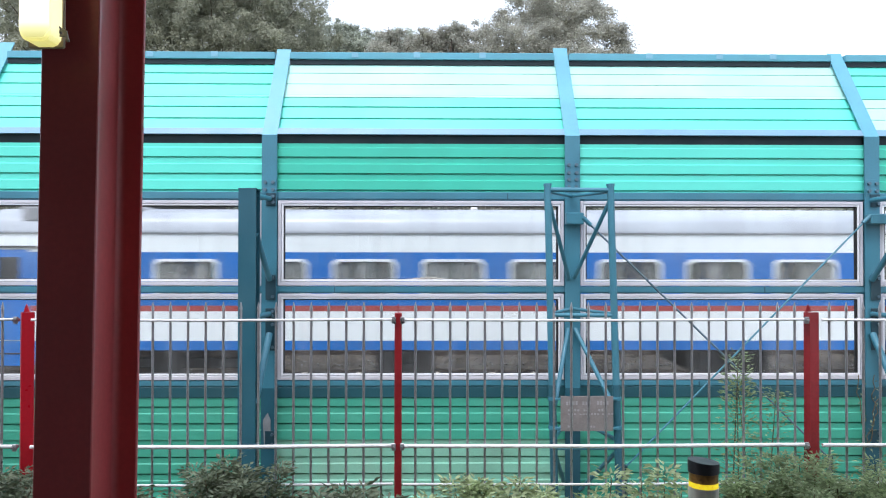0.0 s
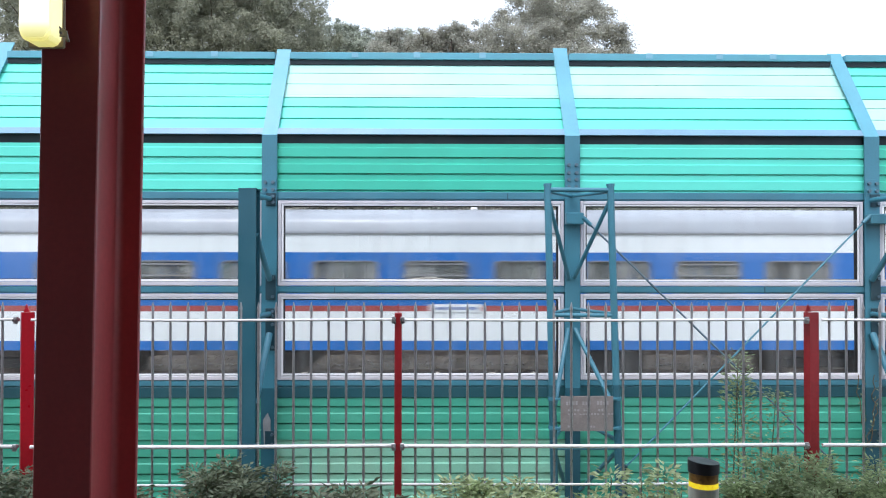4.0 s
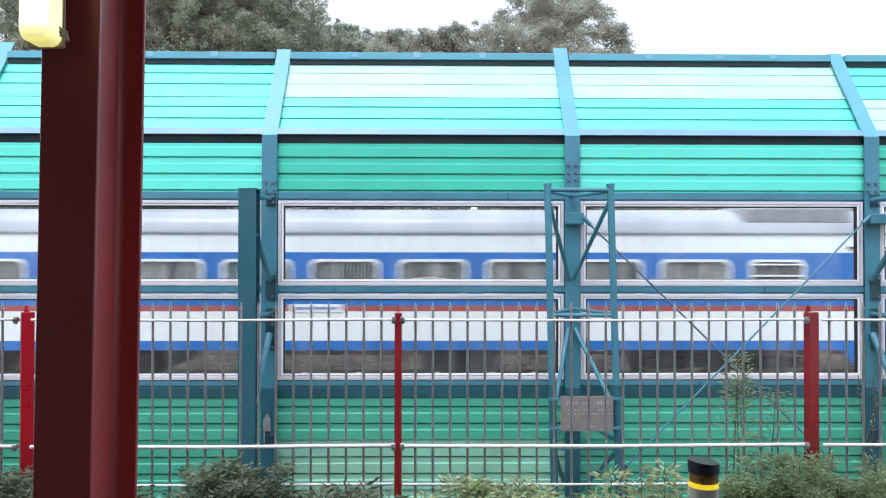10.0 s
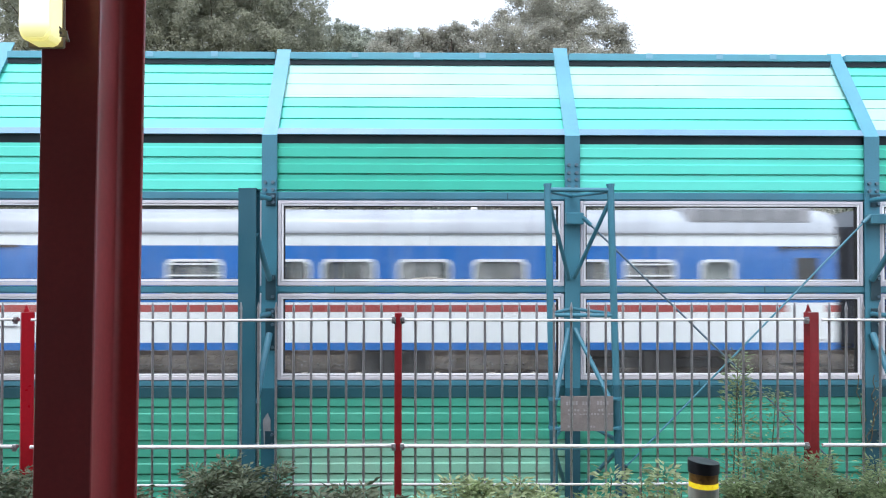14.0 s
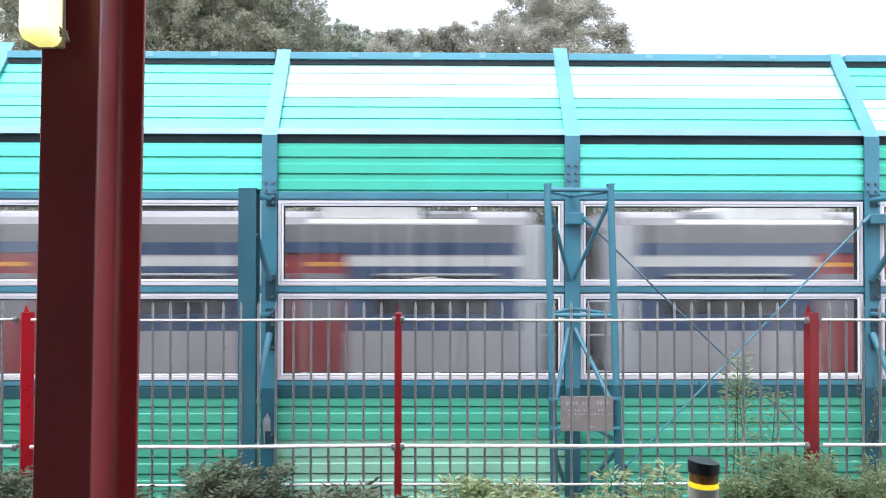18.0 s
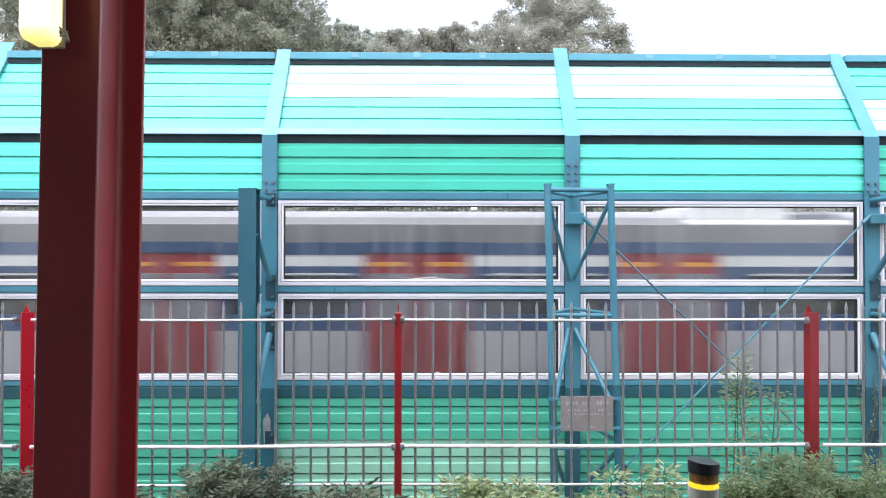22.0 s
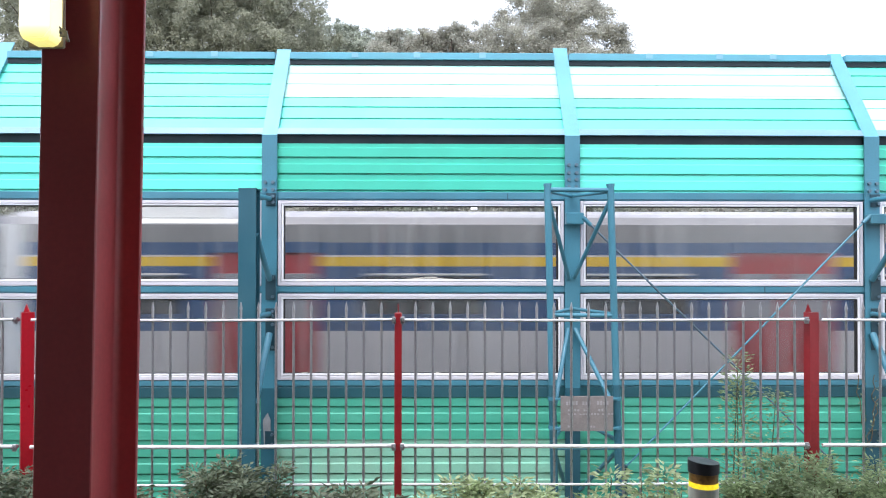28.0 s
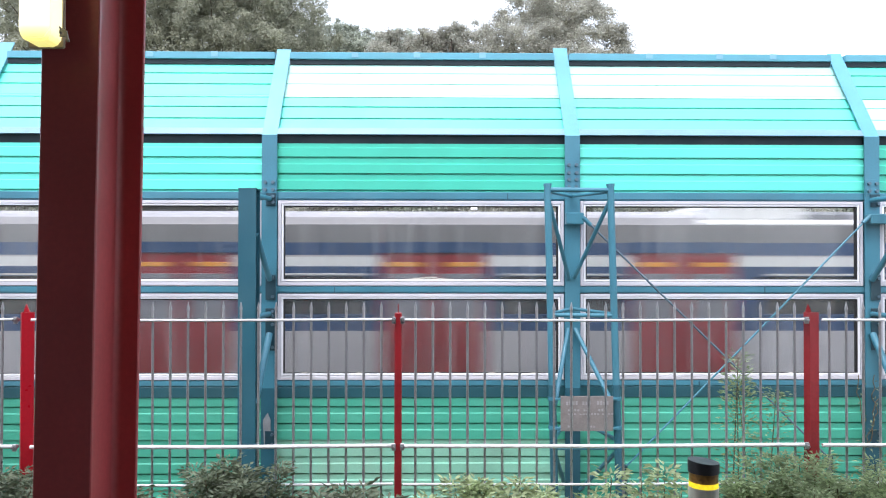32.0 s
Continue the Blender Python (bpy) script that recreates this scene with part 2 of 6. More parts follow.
M = dict(
    teal=mat("teal_paint", (0.050, 0.19, 0.255), 0.42, var=0.12, size=1.5, dirt=(0.10, 0.22, 0.26), dirt_amount=0.4, bump=0.05),
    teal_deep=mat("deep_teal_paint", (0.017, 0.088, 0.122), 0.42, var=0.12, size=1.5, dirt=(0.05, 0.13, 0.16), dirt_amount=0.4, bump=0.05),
    # two lighter teals with the strong light on arms and upper beams painted in
    teal_faded=mat("lit_teal_paint", (0.105, 0.325, 0.41), 0.40, var=0.10, size=1.5, dirt=(0.16, 0.38, 0.44), dirt_amount=0.4),
    teal_chalk=mat("lit_pale_teal_paint", (0.17, 0.31, 0.42), 0.45, var=0.10, size=1.5, dirt=(0.22, 0.34, 0.43), dirt_amount=0.4),
    teal_pale=mat("bare_teal_patch", (0.20, 0.40, 0.50), 0.45, var=0.1),
    teal_dark=mat("dark_teal_paint", (0.012, 0.05, 0.07), 0.45, var=0.15, size=1.5, dirt=GRIME, dirt_amount=0.3),
    # near-black teal: the shade under the upper beams, put into the colour
    teal_slate=mat("shade_dark_teal", (0.010, 0.022, 0.028), 0.75, var=0.15, size=1.5, dirt=(0.025, 0.04, 0.045), dirt_amount=0.3),
    teal_shade=mat("darker_sill_teal", (0.013, 0.075, 0.095), 0.45, var=0.12, size=1.5, dirt=(0.02, 0.06, 0.07), dirt_amount=0.4),
    green=mat("green_panel_paint", (0.055, 0.47, 0.335), 0.42, var=0.08, size=0.8, dirt=(0.045, 0.29, 0.20), dirt_amount=0.4, rand=0.06),
    green_foot=mat("weathered_green_panel", (0.055, 0.34, 0.235), 0.5, var=0.10, size=1.1, dirt=(0.10, 0.25, 0.18), dirt_amount=0.5, rand=0.08),
    mint=mat("mint_panel_paint", (0.125, 0.68, 0.54), 0.45, var=0.06, size=0.8, dirt=(0.15, 0.56, 0.47), dirt_amount=0.3, rand=0.05),
    pale=mat("chalky_pale_panel", (0.38, 0.70, 0.61), 0.5, var=0.06, size=1.0, dirt=(0.6, 0.72, 0.68), dirt_amount=0.25),
    faded=mat("faded_dirty_green_panel", (0.20, 0.46, 0.34), 0.6, var=0.15, size=1.6, dirt=(0.22, 0.27, 0.22), dirt_amount=0.55),
    alu=mat("white_aluminium_frame", (0.56, 0.55, 0.59), 0.4, var=0.06, size=2, dirt=(0.45, 0.42, 0.40), dirt_amount=0.3),
    bead=mat("white_glazing_bead", (0.82, 0.82, 0.84), 0.4, var=0.06, size=2, dirt=(0.6, 0.58, 0.55), dirt_amount=0.3),
    gasket=mat("black_gasket", (0.015, 0.015, 0.015), 0.7),
    galv=mat("galvanised_steel", (0.36, 0.35, 0.36), 0.33, 0.6, var=0.22, size=6, bump=0.1),
    white_bar=mat("white_coated_bar", (0.86, 0.85, 0.86), 0.35, 0.0, var=0.1, size=4),
    red=mat("red_post_paint", (0.30, 0.016, 0.022), 0.38, var=0.15, size=3, dirt=(0.16, 0.02, 0.02), dirt_amount=0.4),
    red_fresh=mat("bright_red_post_paint", (0.45, 0.010, 0.022), 0.35, var=0.1, size=3),
    column_red=mat("dark_red_column_paint", (0.43, 0.062, 0.062), 0.45, coat=0.3, var=0.10, size=2, dirt=(0.26, 0.055, 0.058), dirt_amount=0.4),
    bolt=mat("steel_bolt", (0.10, 0.16, 0.20), 0.45, 0.4),
    plate=mat("grey_metal_plate", (0.225, 0.205, 0.20), 0.5, 0.3, var=0.15, size=8, dirt=(0.2, 0.17, 0.15), dirt_amount=0.5),
    plate_mark=mat("worn_white_marks", (0.31, 0.30, 0.30), 0.6),
    black=mat("black_plastic", (0.025, 0.025, 0.027), 0.5, var=0.2, size=10),
    lamp_cover=mat("yellowed_lamp_cover", (0.8, 0.7, 0.35), 0.35, var=0.05, emit=(1.0, 0.92, 0.58), emit_strength=0.62),
    lamp_body=mat("aged_lamp_body", (0.42, 0.33, 0.26), 0.5, var=0.15, size=8),
    amber=mat("amber_lens", (0.75, 0.55, 0.02), 0.15, var=0.5, size=16, emit=(1.0, 0.75, 0.02), emit_strength=0.35),
    amber_dark=mat("brown_lens_band", (0.42, 0.22, 0.05), 0.15, var=0.6, size=14, coat=0.5),
    bollard=mat("grey_bollard_shaft", (0.62, 0.60, 0.48), 0.5, var=0.2, size=14, stretch=(1, 1, 0.15)),
    concrete=mat("weathered_concrete", (0.33, 0.32, 0.30), 0.85, var=0.18, size=1.2, bump=0.3, fine=35, dirt=(0.15, 0.14, 0.12), dirt_amount=0.6),
    earth_kerb=mat("soil_stained_kerb", (0.17, 0.145, 0.115), 0.9, var=0.4, size=2.5, bump=0.8, fine=25, dirt=(0.05, 0.045, 0.04), dirt_amount=0.7),
    # platform surfaces out of view, toned to set the light on the column
    paving=mat("platform_paving", (0.085, 0.082, 0.08), 0.8, var=0.12, size=1.0, bump=0.15),
    ceiling=mat("canopy_soffit", (0.44, 0.43, 0.42), 0.7, var=0.08, size=1.0),
    soil=mat("planting_soil", (0.07, 0.05, 0.035), 0.95, var=0.3, size=6, bump=0.6, fine=30),
    ground=mat("dry_grass_ground", (0.18, 0.16, 0.10), 0.95, var=0.45, size=0.9, bump=0.7, fine=22, dirt=(0.19, 0.155, 0.11), dirt_amount=0.8),
    ballast=mat("ballast_stone", (0.22, 0.20, 0.18), 0.9, var=0.35, size=3, bump=1.0, fine=18, dirt=(0.10, 0.085, 0.07), dirt_amount=0.6),
    grass=mat("grass_blades", (0.22, 0.27, 0.11), 0.8, var=0.3, size=2, translucent=0.3),
    straw=mat("dry_straw_blades", (0.29, 0.245, 0.16), 0.85, var=0.3, size=2, translucent=0.3),
    rail=mat("rail_steel", (0.16, 0.10, 0.07), 0.5, 0.6, var=0.2),
    bark=mat("tree_bark", (0.11, 0.085, 0.065), 0.9, var=0.3, size=3, bump=0.8, fine=14),
    # tree leaf colours lifted and greyed, so air haze is in the colour
    leaf_dark=mat("dark_tree_leaves", (0.36, 0.37, 0.28), 0.85, var=0.2, size=0.5, translucent=0.55, leafy=0.2),
    leaf_mid=mat("tree_leaves", (0.45, 0.445, 0.375), 0.85, var=0.2, size=0.5, translucent=0.55, leafy=0.2),
    leaf_hazed=mat("hazed_tree_leaves", (0.42, 0.45, 0.37), 0.85, var=0.2, size=0.5, translucent=0.5),
    bush_light=mat("yellow_green_leaves", (0.42, 0.49, 0.26), 0.5, var=0.2, size=3, translucent=0.3),
    bush_mid=mat("fine_green_leaves", (0.29, 0.36, 0.19), 0.6, var=0.25, size=3, translucent=0.45),
    bush_dark=mat("dull_green_leaves", (0.17, 0.20, 0.12), 0.5, var=0.2, size=3, translucent=0.25),
    stem=mat("thin_brown_stems", (0.12, 0.09, 0.05), 0.8),
    # blue and white coaches
    c_white=mat("coach_white_paint", (0.87, 0.93, 0.92), 0.32, var=0.025, size=0.8, dirt=(0.80, 0.81, 0.79), dirt_amount=0.3, coat=0.3),
    c_blue=mat("coach_blue_paint", (0.012, 0.155, 0.52), 0.3, var=0.08, size=0.7, dirt=(0.03, 0.17, 0.44), dirt_amount=0.4, coat=0.3),
    c_navy=mat("coach_dark_blue_paint", (0.025, 0.085, 0.35), 0.3, var=0.08, size=0.7, coat=0.3),
    c_red=mat("coach_red_stripe", (0.36, 0.055, 0.045), 0.4, var=0.08),
    c_roof=mat("coach_roof_grey", (0.37, 0.405, 0.435), 0.40, 0.1, var=0.08, size=0.8, dirt=(0.22, 0.22, 0.24), dirt_amount=0.4, rand=0.22),
    c_ac=mat("window_rim_grey", (0.22, 0.23, 0.24), 0.6, var=0.15, size=3),
    c_unit=mat("roof_unit_grey", (0.33, 0.335, 0.345), 0.6, var=0.15, size=3),
    # unseen panel rears: green-grey chosen for the light bounced onto the trains
    panel_back=mat("unseen_panel_rear", (0.27, 0.35, 0.33), 0.5, 0.2, var=0.1, size=1.0),
    # darker grey than the roof: the roof's downward shading put into colour
    e_cant_shade=mat("shaded_cant_rail_grey", (0.27, 0.265, 0.27), 0.5, 0.1, var=0.1, size=0.8),
    e_bellows=mat("grey_gangway_bellows", (0.055, 0.053, 0.055), 0.75, var=0.2),
    e_trim=mat("pale_window_trim", (0.74, 0.73, 0.70), 0.45, 0.2, var=0.1),
    sill_dirt=mat("pale_dry_litter", (0.42, 0.40, 0.35), 0.9, var=0.3, size=20),
    film_scrap=mat("grey_plastic_scrap", (0.22, 0.23, 0.24), 0.5, var=0.2, size=8),
    under=mat("underframe_black", (0.022, 0.022, 0.022), 0.7, var=0.3, size=3, dirt=(0.06, 0.05, 0.04), dirt_amount=0.5),
    steel=mat("wheel_steel", (0.13, 0.10, 0.085), 0.55, 0.6, var=0.2),
    inside=mat("coach_lining", (0.50, 0.52, 0.50), 0.7, var=0.05),
    rubber=mat("gangway_rubber", (0.018, 0.021, 0.032), 0.75, var=0.2),
    curtain=mat("pale_curtain", (0.72, 0.78, 0.78), 0.8, var=0.1, stretch=(9, 1, 0.3)),
    # grey electric train
    e_grey=mat("train_silver_grey", (0.60, 0.57, 0.57), 0.35, 0.0, var=0.05, size=0.8, dirt=(0.46, 0.43, 0.44), dirt_amount=0.4),
    e_roof=mat("train_roof_grey", (0.41, 0.40, 0.41), 0.5, 0.1, var=0.1, size=0.8),
    e_pale=mat("train_pale_end", (0.72, 0.74, 0.76), 0.3, 0.0, var=0.05),
    e_sky=mat("train_pale_blue", (0.45, 0.68, 0.90), 0.3, var=0.05),
    e_blue=mat("train_blue_band", (0.038, 0.090, 0.205), 0.35, var=0.07, coat=0.2),
    e_white=mat("train_white_stripe", (0.90, 0.90, 0.88), 0.4, var=0.03),
    e_yellow=mat("train_yellow_stripe", (0.78, 0.50, 0.03), 0.4, var=0.05),
    e_red=mat("train_red_door", (0.37, 0.038, 0.045), 0.35, var=0.06, coat=0.2),
    e_orange=mat("train_orange_header", (0.95, 0.40, 0.05), 0.4, var=0.05),
    e_dark=mat("train_dark_screen", (0.02, 0.025, 0.03), 0.1, var=0.05, coat=0.4),
    # opaque grey with the door panes' pale reflection put into it
    e_door_glass=mat("train_door_glass", (0.29, 0.285, 0.31), 0.12, var=0.1, coat=0.4),
    e_lining=mat("train_lining", (0.34, 0.33, 0.32), 0.7, var=0.05),
    headlight=mat("warm_headlight", (0.9, 0.85, 0.6), 0.2, emit=(1.0, 0.72, 0.32), emit_strength=0.8),
    # beyond the line
    bg_galv=mat("far_fence_steel", (0.46, 0.46, 0.45), 0.5, 0.2, var=0.1),
    sign_blue=mat("blue_notice", (0.09, 0.20, 0.45), 0.5, var=0.1),
    sign_pale=mat("pale_notice", (0.32, 0.33, 0.32), 0.6, var=0.15),
    gate_fill=mat("pale_teal_infill", (0.09, 0.25, 0.28), 0.5, var=0.1),
    car_dark=mat("dark_green_car_paint", (0.03, 0.045, 0.042), 0.25, 0.2, coat=0.5),
    tyre=mat("tyre_rubber", (0.02, 0.02, 0.02), 0.8),
    wall=mat("far_grey_wall", (0.24, 0.24, 0.235), 0.85, var=0.12, size=0.7, dirt=(0.22, 0.22, 0.2), dirt_amount=0.5),
)


def lamp_glow():
    """The cover of a lit tube lamp: white over the tube, yellow past the tube's end."""
    m = M["lamp_cover"]
    n, l = m.node_tree.nodes, m.node_tree.links
    tc, sp, rp = n.new("ShaderNodeTexCoord"), n.new("ShaderNodeSeparateXYZ"), n.new("ShaderNodeValToRGB")
    def calc(op, a, c):
        q = n.new("ShaderNodeMath")
        q.operation = op
        for sock, v in zip(q.inputs, (a, c)):
            if isinstance(v, float):
                sock.default_value = v
            else:
                l.new(v, sock)
        return q.outputs["Value"]
    l.new(tc.outputs["Object"], sp.inputs["Vector"])
    along = calc("MULTIPLY", sp.outputs["Z"], 12.0)
    aside = calc("ABSOLUTE", calc("SUBTRACT", sp.outputs["X"], 0.036), 0.0)
    across = calc("MULTIPLY", calc("SUBTRACT", 0.052, aside), 45.0)
    l.new(calc("MINIMUM", along, across), rp.inputs["Fac"])
    e = rp.color_ramp.elements
    e[0].position, e[0].color = 0.0, (0.55, 0.49, 0.13, 1)
    e[1].position, e[1].color = 0.62, (1.0, 0.98, 0.84, 1)
    mid = e.new(0.35)
    mid.color = (0.85, 0.79, 0.38, 1)
    b = n["Principled BSDF"]
    l.new(rp.outputs["Color"], b.inputs["Emission Color"])


lamp_glow()
M["pane"] = glass("barrier_pane", (0.95, 0.95, 0.95), gloss=0.07, grime=0.022, grime_col=(0.60, 0.61, 0.60), clean=0.8)
# film raised on the coach panes to stand in for a pale reflection
M["c_glass"] = glass("coach_window_glass", (0.82, 0.85, 0.84), gloss=0.10, grime=0.17)
M["e_glass"] = glass("train_window_glass", (0.48, 0.50, 0.52), gloss=0.10, grime=0.06)
M["car_glass"] = glass("car_glass", (0.25, 0.28, 0.28), gloss=0.1, grime=0.02)


# ---- mesh building ----
def box(bm, lo, hi, bevel=0.0, mi=0):
    v = [bm.verts.new((x, y, z)) for x in (lo[0], hi[0]) for y in (lo[1], hi[1]) for z in (lo[2], hi[2])]
    fs = [bm.faces.new([v[i] for i in q]) for q in
          ((0, 1, 3, 2), (4, 6, 7, 5), (0, 4, 5, 1), (2, 3, 7, 6), (0, 2, 6, 4), (1, 5, 7, 3))]
    for f in fs:
        f.material_index = mi
    if bevel:
        es = list({e for f in fs for e in f.edges})
        r = bmesh.ops.bevel(bm, geom=es, offset=bevel, segments=1, affect="EDGES", clamp_overlap=True)
        for f in r["faces"]:
            f.material_index = mi
    return bm


def prism(bm, pts, length, m=None, mi=0):
    """A closed outline in local x, y, drawn out along local z, placed by m."""
    m = m or Matrix.Identity(4)
    a = [bm.verts.new(m @ Vector((p[0], p[1], 0))) for p in pts]
    c = [bm.verts.new(m @ Vector((p[0], p[1], length))) for p in pts]
    k = len(pts)
    fs = [bm.faces.new([a[i], a[(i + 1) % k], c[(i + 1) % k], c[i]]) for i in range(k)]
    fs += [bm.faces.new(list(reversed(a))), bm.faces.new(c)]
    for f in fs:
        f.material_index = mi
    return bm


def tube(bm, a, c, r, r2=None, n=10, mi=0):
    a, c = Vector(a), Vector(c)
    m = Matrix.Translation(a) @ (c - a).to_track_quat("Z", "Y").to_matrix().to_4x4()
    d, r2 = (c - a).length, r if r2 is None else r2
    lo = [bm.verts.new(m @ Vector((r * math.cos(2 * math.pi * i / n), r * math.sin(2 * math.pi * i / n), 0))) for i in range(n)]
    hi = [bm.verts.new(m @ Vector((r2 * math.cos(2 * math.pi * i / n), r2 * math.sin(2 * math.pi * i / n), d))) for i in range(n)]
    fs = [bm.faces.new([lo[i], lo[(i + 1) % n], hi[(i + 1) % n], hi[i]]) for i in range(n)]
    for f in fs:
        f.smooth, f.material_index = True, mi
    for f in (bm.faces.new(list(reversed(lo))), bm.faces.new(hi)):
        f.material_index = mi
        for e in f.edges:
            e.smooth = False
    return bm


def h_outline(w, d, tf, tw, fillet=0.0):
    """An H-section, w wide across its flanges (x), d deep (y from 0 to d)."""
    a, t, f = w / 2, tw / 2, fillet
    if f:
        arc = [(f * (1 - math.cos(k * math.pi / 10)), f * (1 - math.sin(k * math.pi / 10))) for k in range(6)]
        quarter = [(t + u, tf + v) for u, v in reversed(arc)]
        right = [(a, 0), (a, tf)] + quarter + [(x, d - y) for x, y in reversed(quarter)] + [(a, d - tf), (a, d)]
        return right + [(-x, y) for x, y in reversed(right)]
    return [(-a, 0), (a, 0), (a, tf), (t + f, tf), (t, tf + f), (t, d - tf - f), (t + f, d - tf), (a, d - tf), (a, d), (-a, d),
            (-a, d - tf), (-t - f, d - tf), (-t, d - tf - f), (-t, tf + f), (-t - f, tf), (-a, tf)]


PLACE = {}


def thing(name, at, label, category, group="", kind=""):
    e = new(name)
    e.location = at
    e.empty_display_size = 0.2
    PLACE[e] = Vector(at)
    return tagged(e, label, category, group, kind)


def finish(name, bm, material):
    bmesh.ops.recalc_face_normals(bm, faces=bm.faces)
    me = bpy.data.meshes.new(name)
    bm.to_mesh(me)
    bm.free()
    for q in material if isinstance(material, (list, tuple)) else [material]:
        me.materials.append(M[q])
    return me


def part(name, bm, material, parent, label="", at=None):
    """One mesh under a thing or a part; its vertices are in world metres."""
    base = PLACE[parent]
    o = Vector(at) if at is not None else Vector(base)
    bm.transform(Matrix.Translation(-o))
    ob = new(name, finish(name, bm, material))
    ob.parent = parent
    ob.location = o - base
    PLACE[ob] = o
    return tagged(ob, label) if label else ob


def piece(name, me, parent, at, turn=None):
    """A repeat of a shared mesh under a thing or a part, at a place in world metres."""
    ob = new(name, me)
    ob.parent = parent
    ob.location = Vector(at) - PLACE[parent]
    if turn:
        ob.rotation_euler = turn
    PLACE[ob] = Vector(at)
    return ob


def solid(name, bm, material, label, category, kind="", group="", at=None):
    """A thing that is one mesh."""
    o = Vector(at) if at is not None else Vector((0, 0, 0))
    bm.transform(Matrix.Translation(-o))
    ob = new(name, finish(name, bm, material))
    ob.location = o
    PLACE[ob] = o
    return tagged(ob, label, category, group, kind)


B = bmesh.new

# ---- ground, track beds, platform ----
RAIL = -1.15
NEAR_TRACK, FAR_TRACK = 12.83, 17.18


def ground_height(x, y):
    if y < 5.0:
        return -0.03
    if y < 6.4:
        return -0.03 - 1.5 * (y - 5.0) / 1.4
    if y <= 20.3:
        return -1.53
    fence_base = min(0.69, max(-1.1, -0.33 - 0.12 * x))
    if y < 29:
        k = (y - 20.3) / 8.7
        return -0.83 + (fence_base + 0.83) * k + 0.05 * noise.noise((x * 0.6, y * 0.6, 0))
    h = fence_base + 0.05 * (min(y, 36) - 29)
    if y > 36:
        left = min(1.0, max(0.0, (6 - x) / 20))
        h += left * min(0.30 * (y - 36), 14) + min(0.02 * (y - 36), 2)
    return h


xs = [-2500, -900, -300, -120, -60] + [-40 + 2 * i for i in range(41)] + [60, 120, 300, 900, 2500]
ys = [-2500, -600, -100, -20, 0, 3, 5, 5.7, 6.4, 12, 18, 20.29, 20.31] + [21 + i for i in range(16)] + [38, 41, 45, 50, 58, 70, 90, 140, 300, 900, 3000]
bm = B()
grid = [[bm.verts.new((x, y, ground_height(x, y))) for x in xs] for y in ys]
for j in range(len(ys) - 1):
    for i in range(len(xs) - 1):
        bm.faces.new((grid[j][i], grid[j][i + 1], grid[j + 1][i + 1], grid[j + 1][i])).smooth = True
solid("ground", bm, "ground", "dry grass and earth ground rising beyond the railway", "ground", "structure")

bm = B()
prism(bm, [(10.6, -1.6), (10.9, -1.34), (19.0, -1.34), (19.5, -1.6)], 1800, Matrix(((0, 0, 1, -900), (1, 0, 0, 0), (0, 1, 0, 0), (0, 0, 0, 1))))
solid("track_bed", bm, "ballast", "grey brown crushed stone ballast under both tracks", "track bed", "structure")

for centre, word in ((NEAR_TRACK, "nearer"), (FAR_TRACK, "farther")):
    track = thing("railway_track", (0, centre, -1.34), "rusty steel rails on concrete sleepers in ballast", "railway track", "railway tracks", "structure")
    for side in (-0.7535, 0.7535):
        bm = B()
        prism(bm, [(side - 0.07, 0), (side + 0.07, 0), (side + 0.012, 0.03), (side + 0.012, 0.12), (side + 0.035, 0.13), (side + 0.035, 0.165),
                   (side - 0.035, 0.165), (side - 0.035, 0.13), (side - 0.012, 0.12), (side - 0.012, 0.03)], 1700,
              Matrix(((0, 0, 1, -850), (1, 0, 0, centre), (0, 1, 0, -1.315), (0, 0, 0, 1))))
        part("rail", bm, "rail", track)
    bm = B()
    for i in range(100):
        box(bm, (-35 + i * 0.7, centre - 1.25, -1.36), (-34.76 + i * 0.7, centre + 1.25, -1.312))
    tagged(part("sleepers", bm, "concrete", track), kind="stuff")

# loose stones along the far edge of the ballast
rng = np.random.default_rng(5)
bm = B()
for i in range(2600):
    x, y, r = rng.uniform(-16, 16), rng.uniform(18.7, 20.5), rng.uniform(0.02, 0.09)
    z = -1.36 if y < 19.1 else -1.53 if y < 19.7 else -1.40 + (y - 19.75) * 0.62
    v = [bm.verts.new((x + r * a * rng.uniform(0.6, 1.3), y + r * b * rng.uniform(0.6, 1.3), z + r * c * rng.uniform(0.5, 1.1)))
         for a, b, c in ((1, 0, 0), (-1, 0, 0), (0, 1, 0), (0, -1, 0), (0, 0, 1), (0, 0, -1))]
    for q in ((0, 2, 4), (2, 1, 4), (1, 3, 4), (3, 0, 4), (2, 0, 5), (1, 2, 5), (3, 1, 5), (0, 3, 5)):
        bm.faces.new([v[k] for k in q])
solid("ballast_stones", bm, "ballast", "loose broken ballast stones beside the line", "stones", "stuff")

# low crumbling bank at the foot of the slope
bm = B()
strip = []
for i in range(261):
    x = -19.5 + i * 0.15
    line = []
    for j, (y, z) in enumerate(((19.35, -1.60), (19.5, -1.38), (19.68, -1.27), (19.85, -1.18), (19.98, -1.12), (20.15, -1.0), (20.2, -0.95), (20.25, -0.83), (20.4, -0.79), (20.9, -0.85))):
        k = 0.0 if j in (0, 9) else 0.055
        line.append(bm.verts.new((x, y + k * noise.noise((x * 1.7, j * 3.0, 1.0)), z + k * (noise.noise((x * 2.3, j * 2.0, 5.0)) + 0.7 * noise.noise((x * 7.3, j * 4.0, 2.0))))))
    strip.append(line)
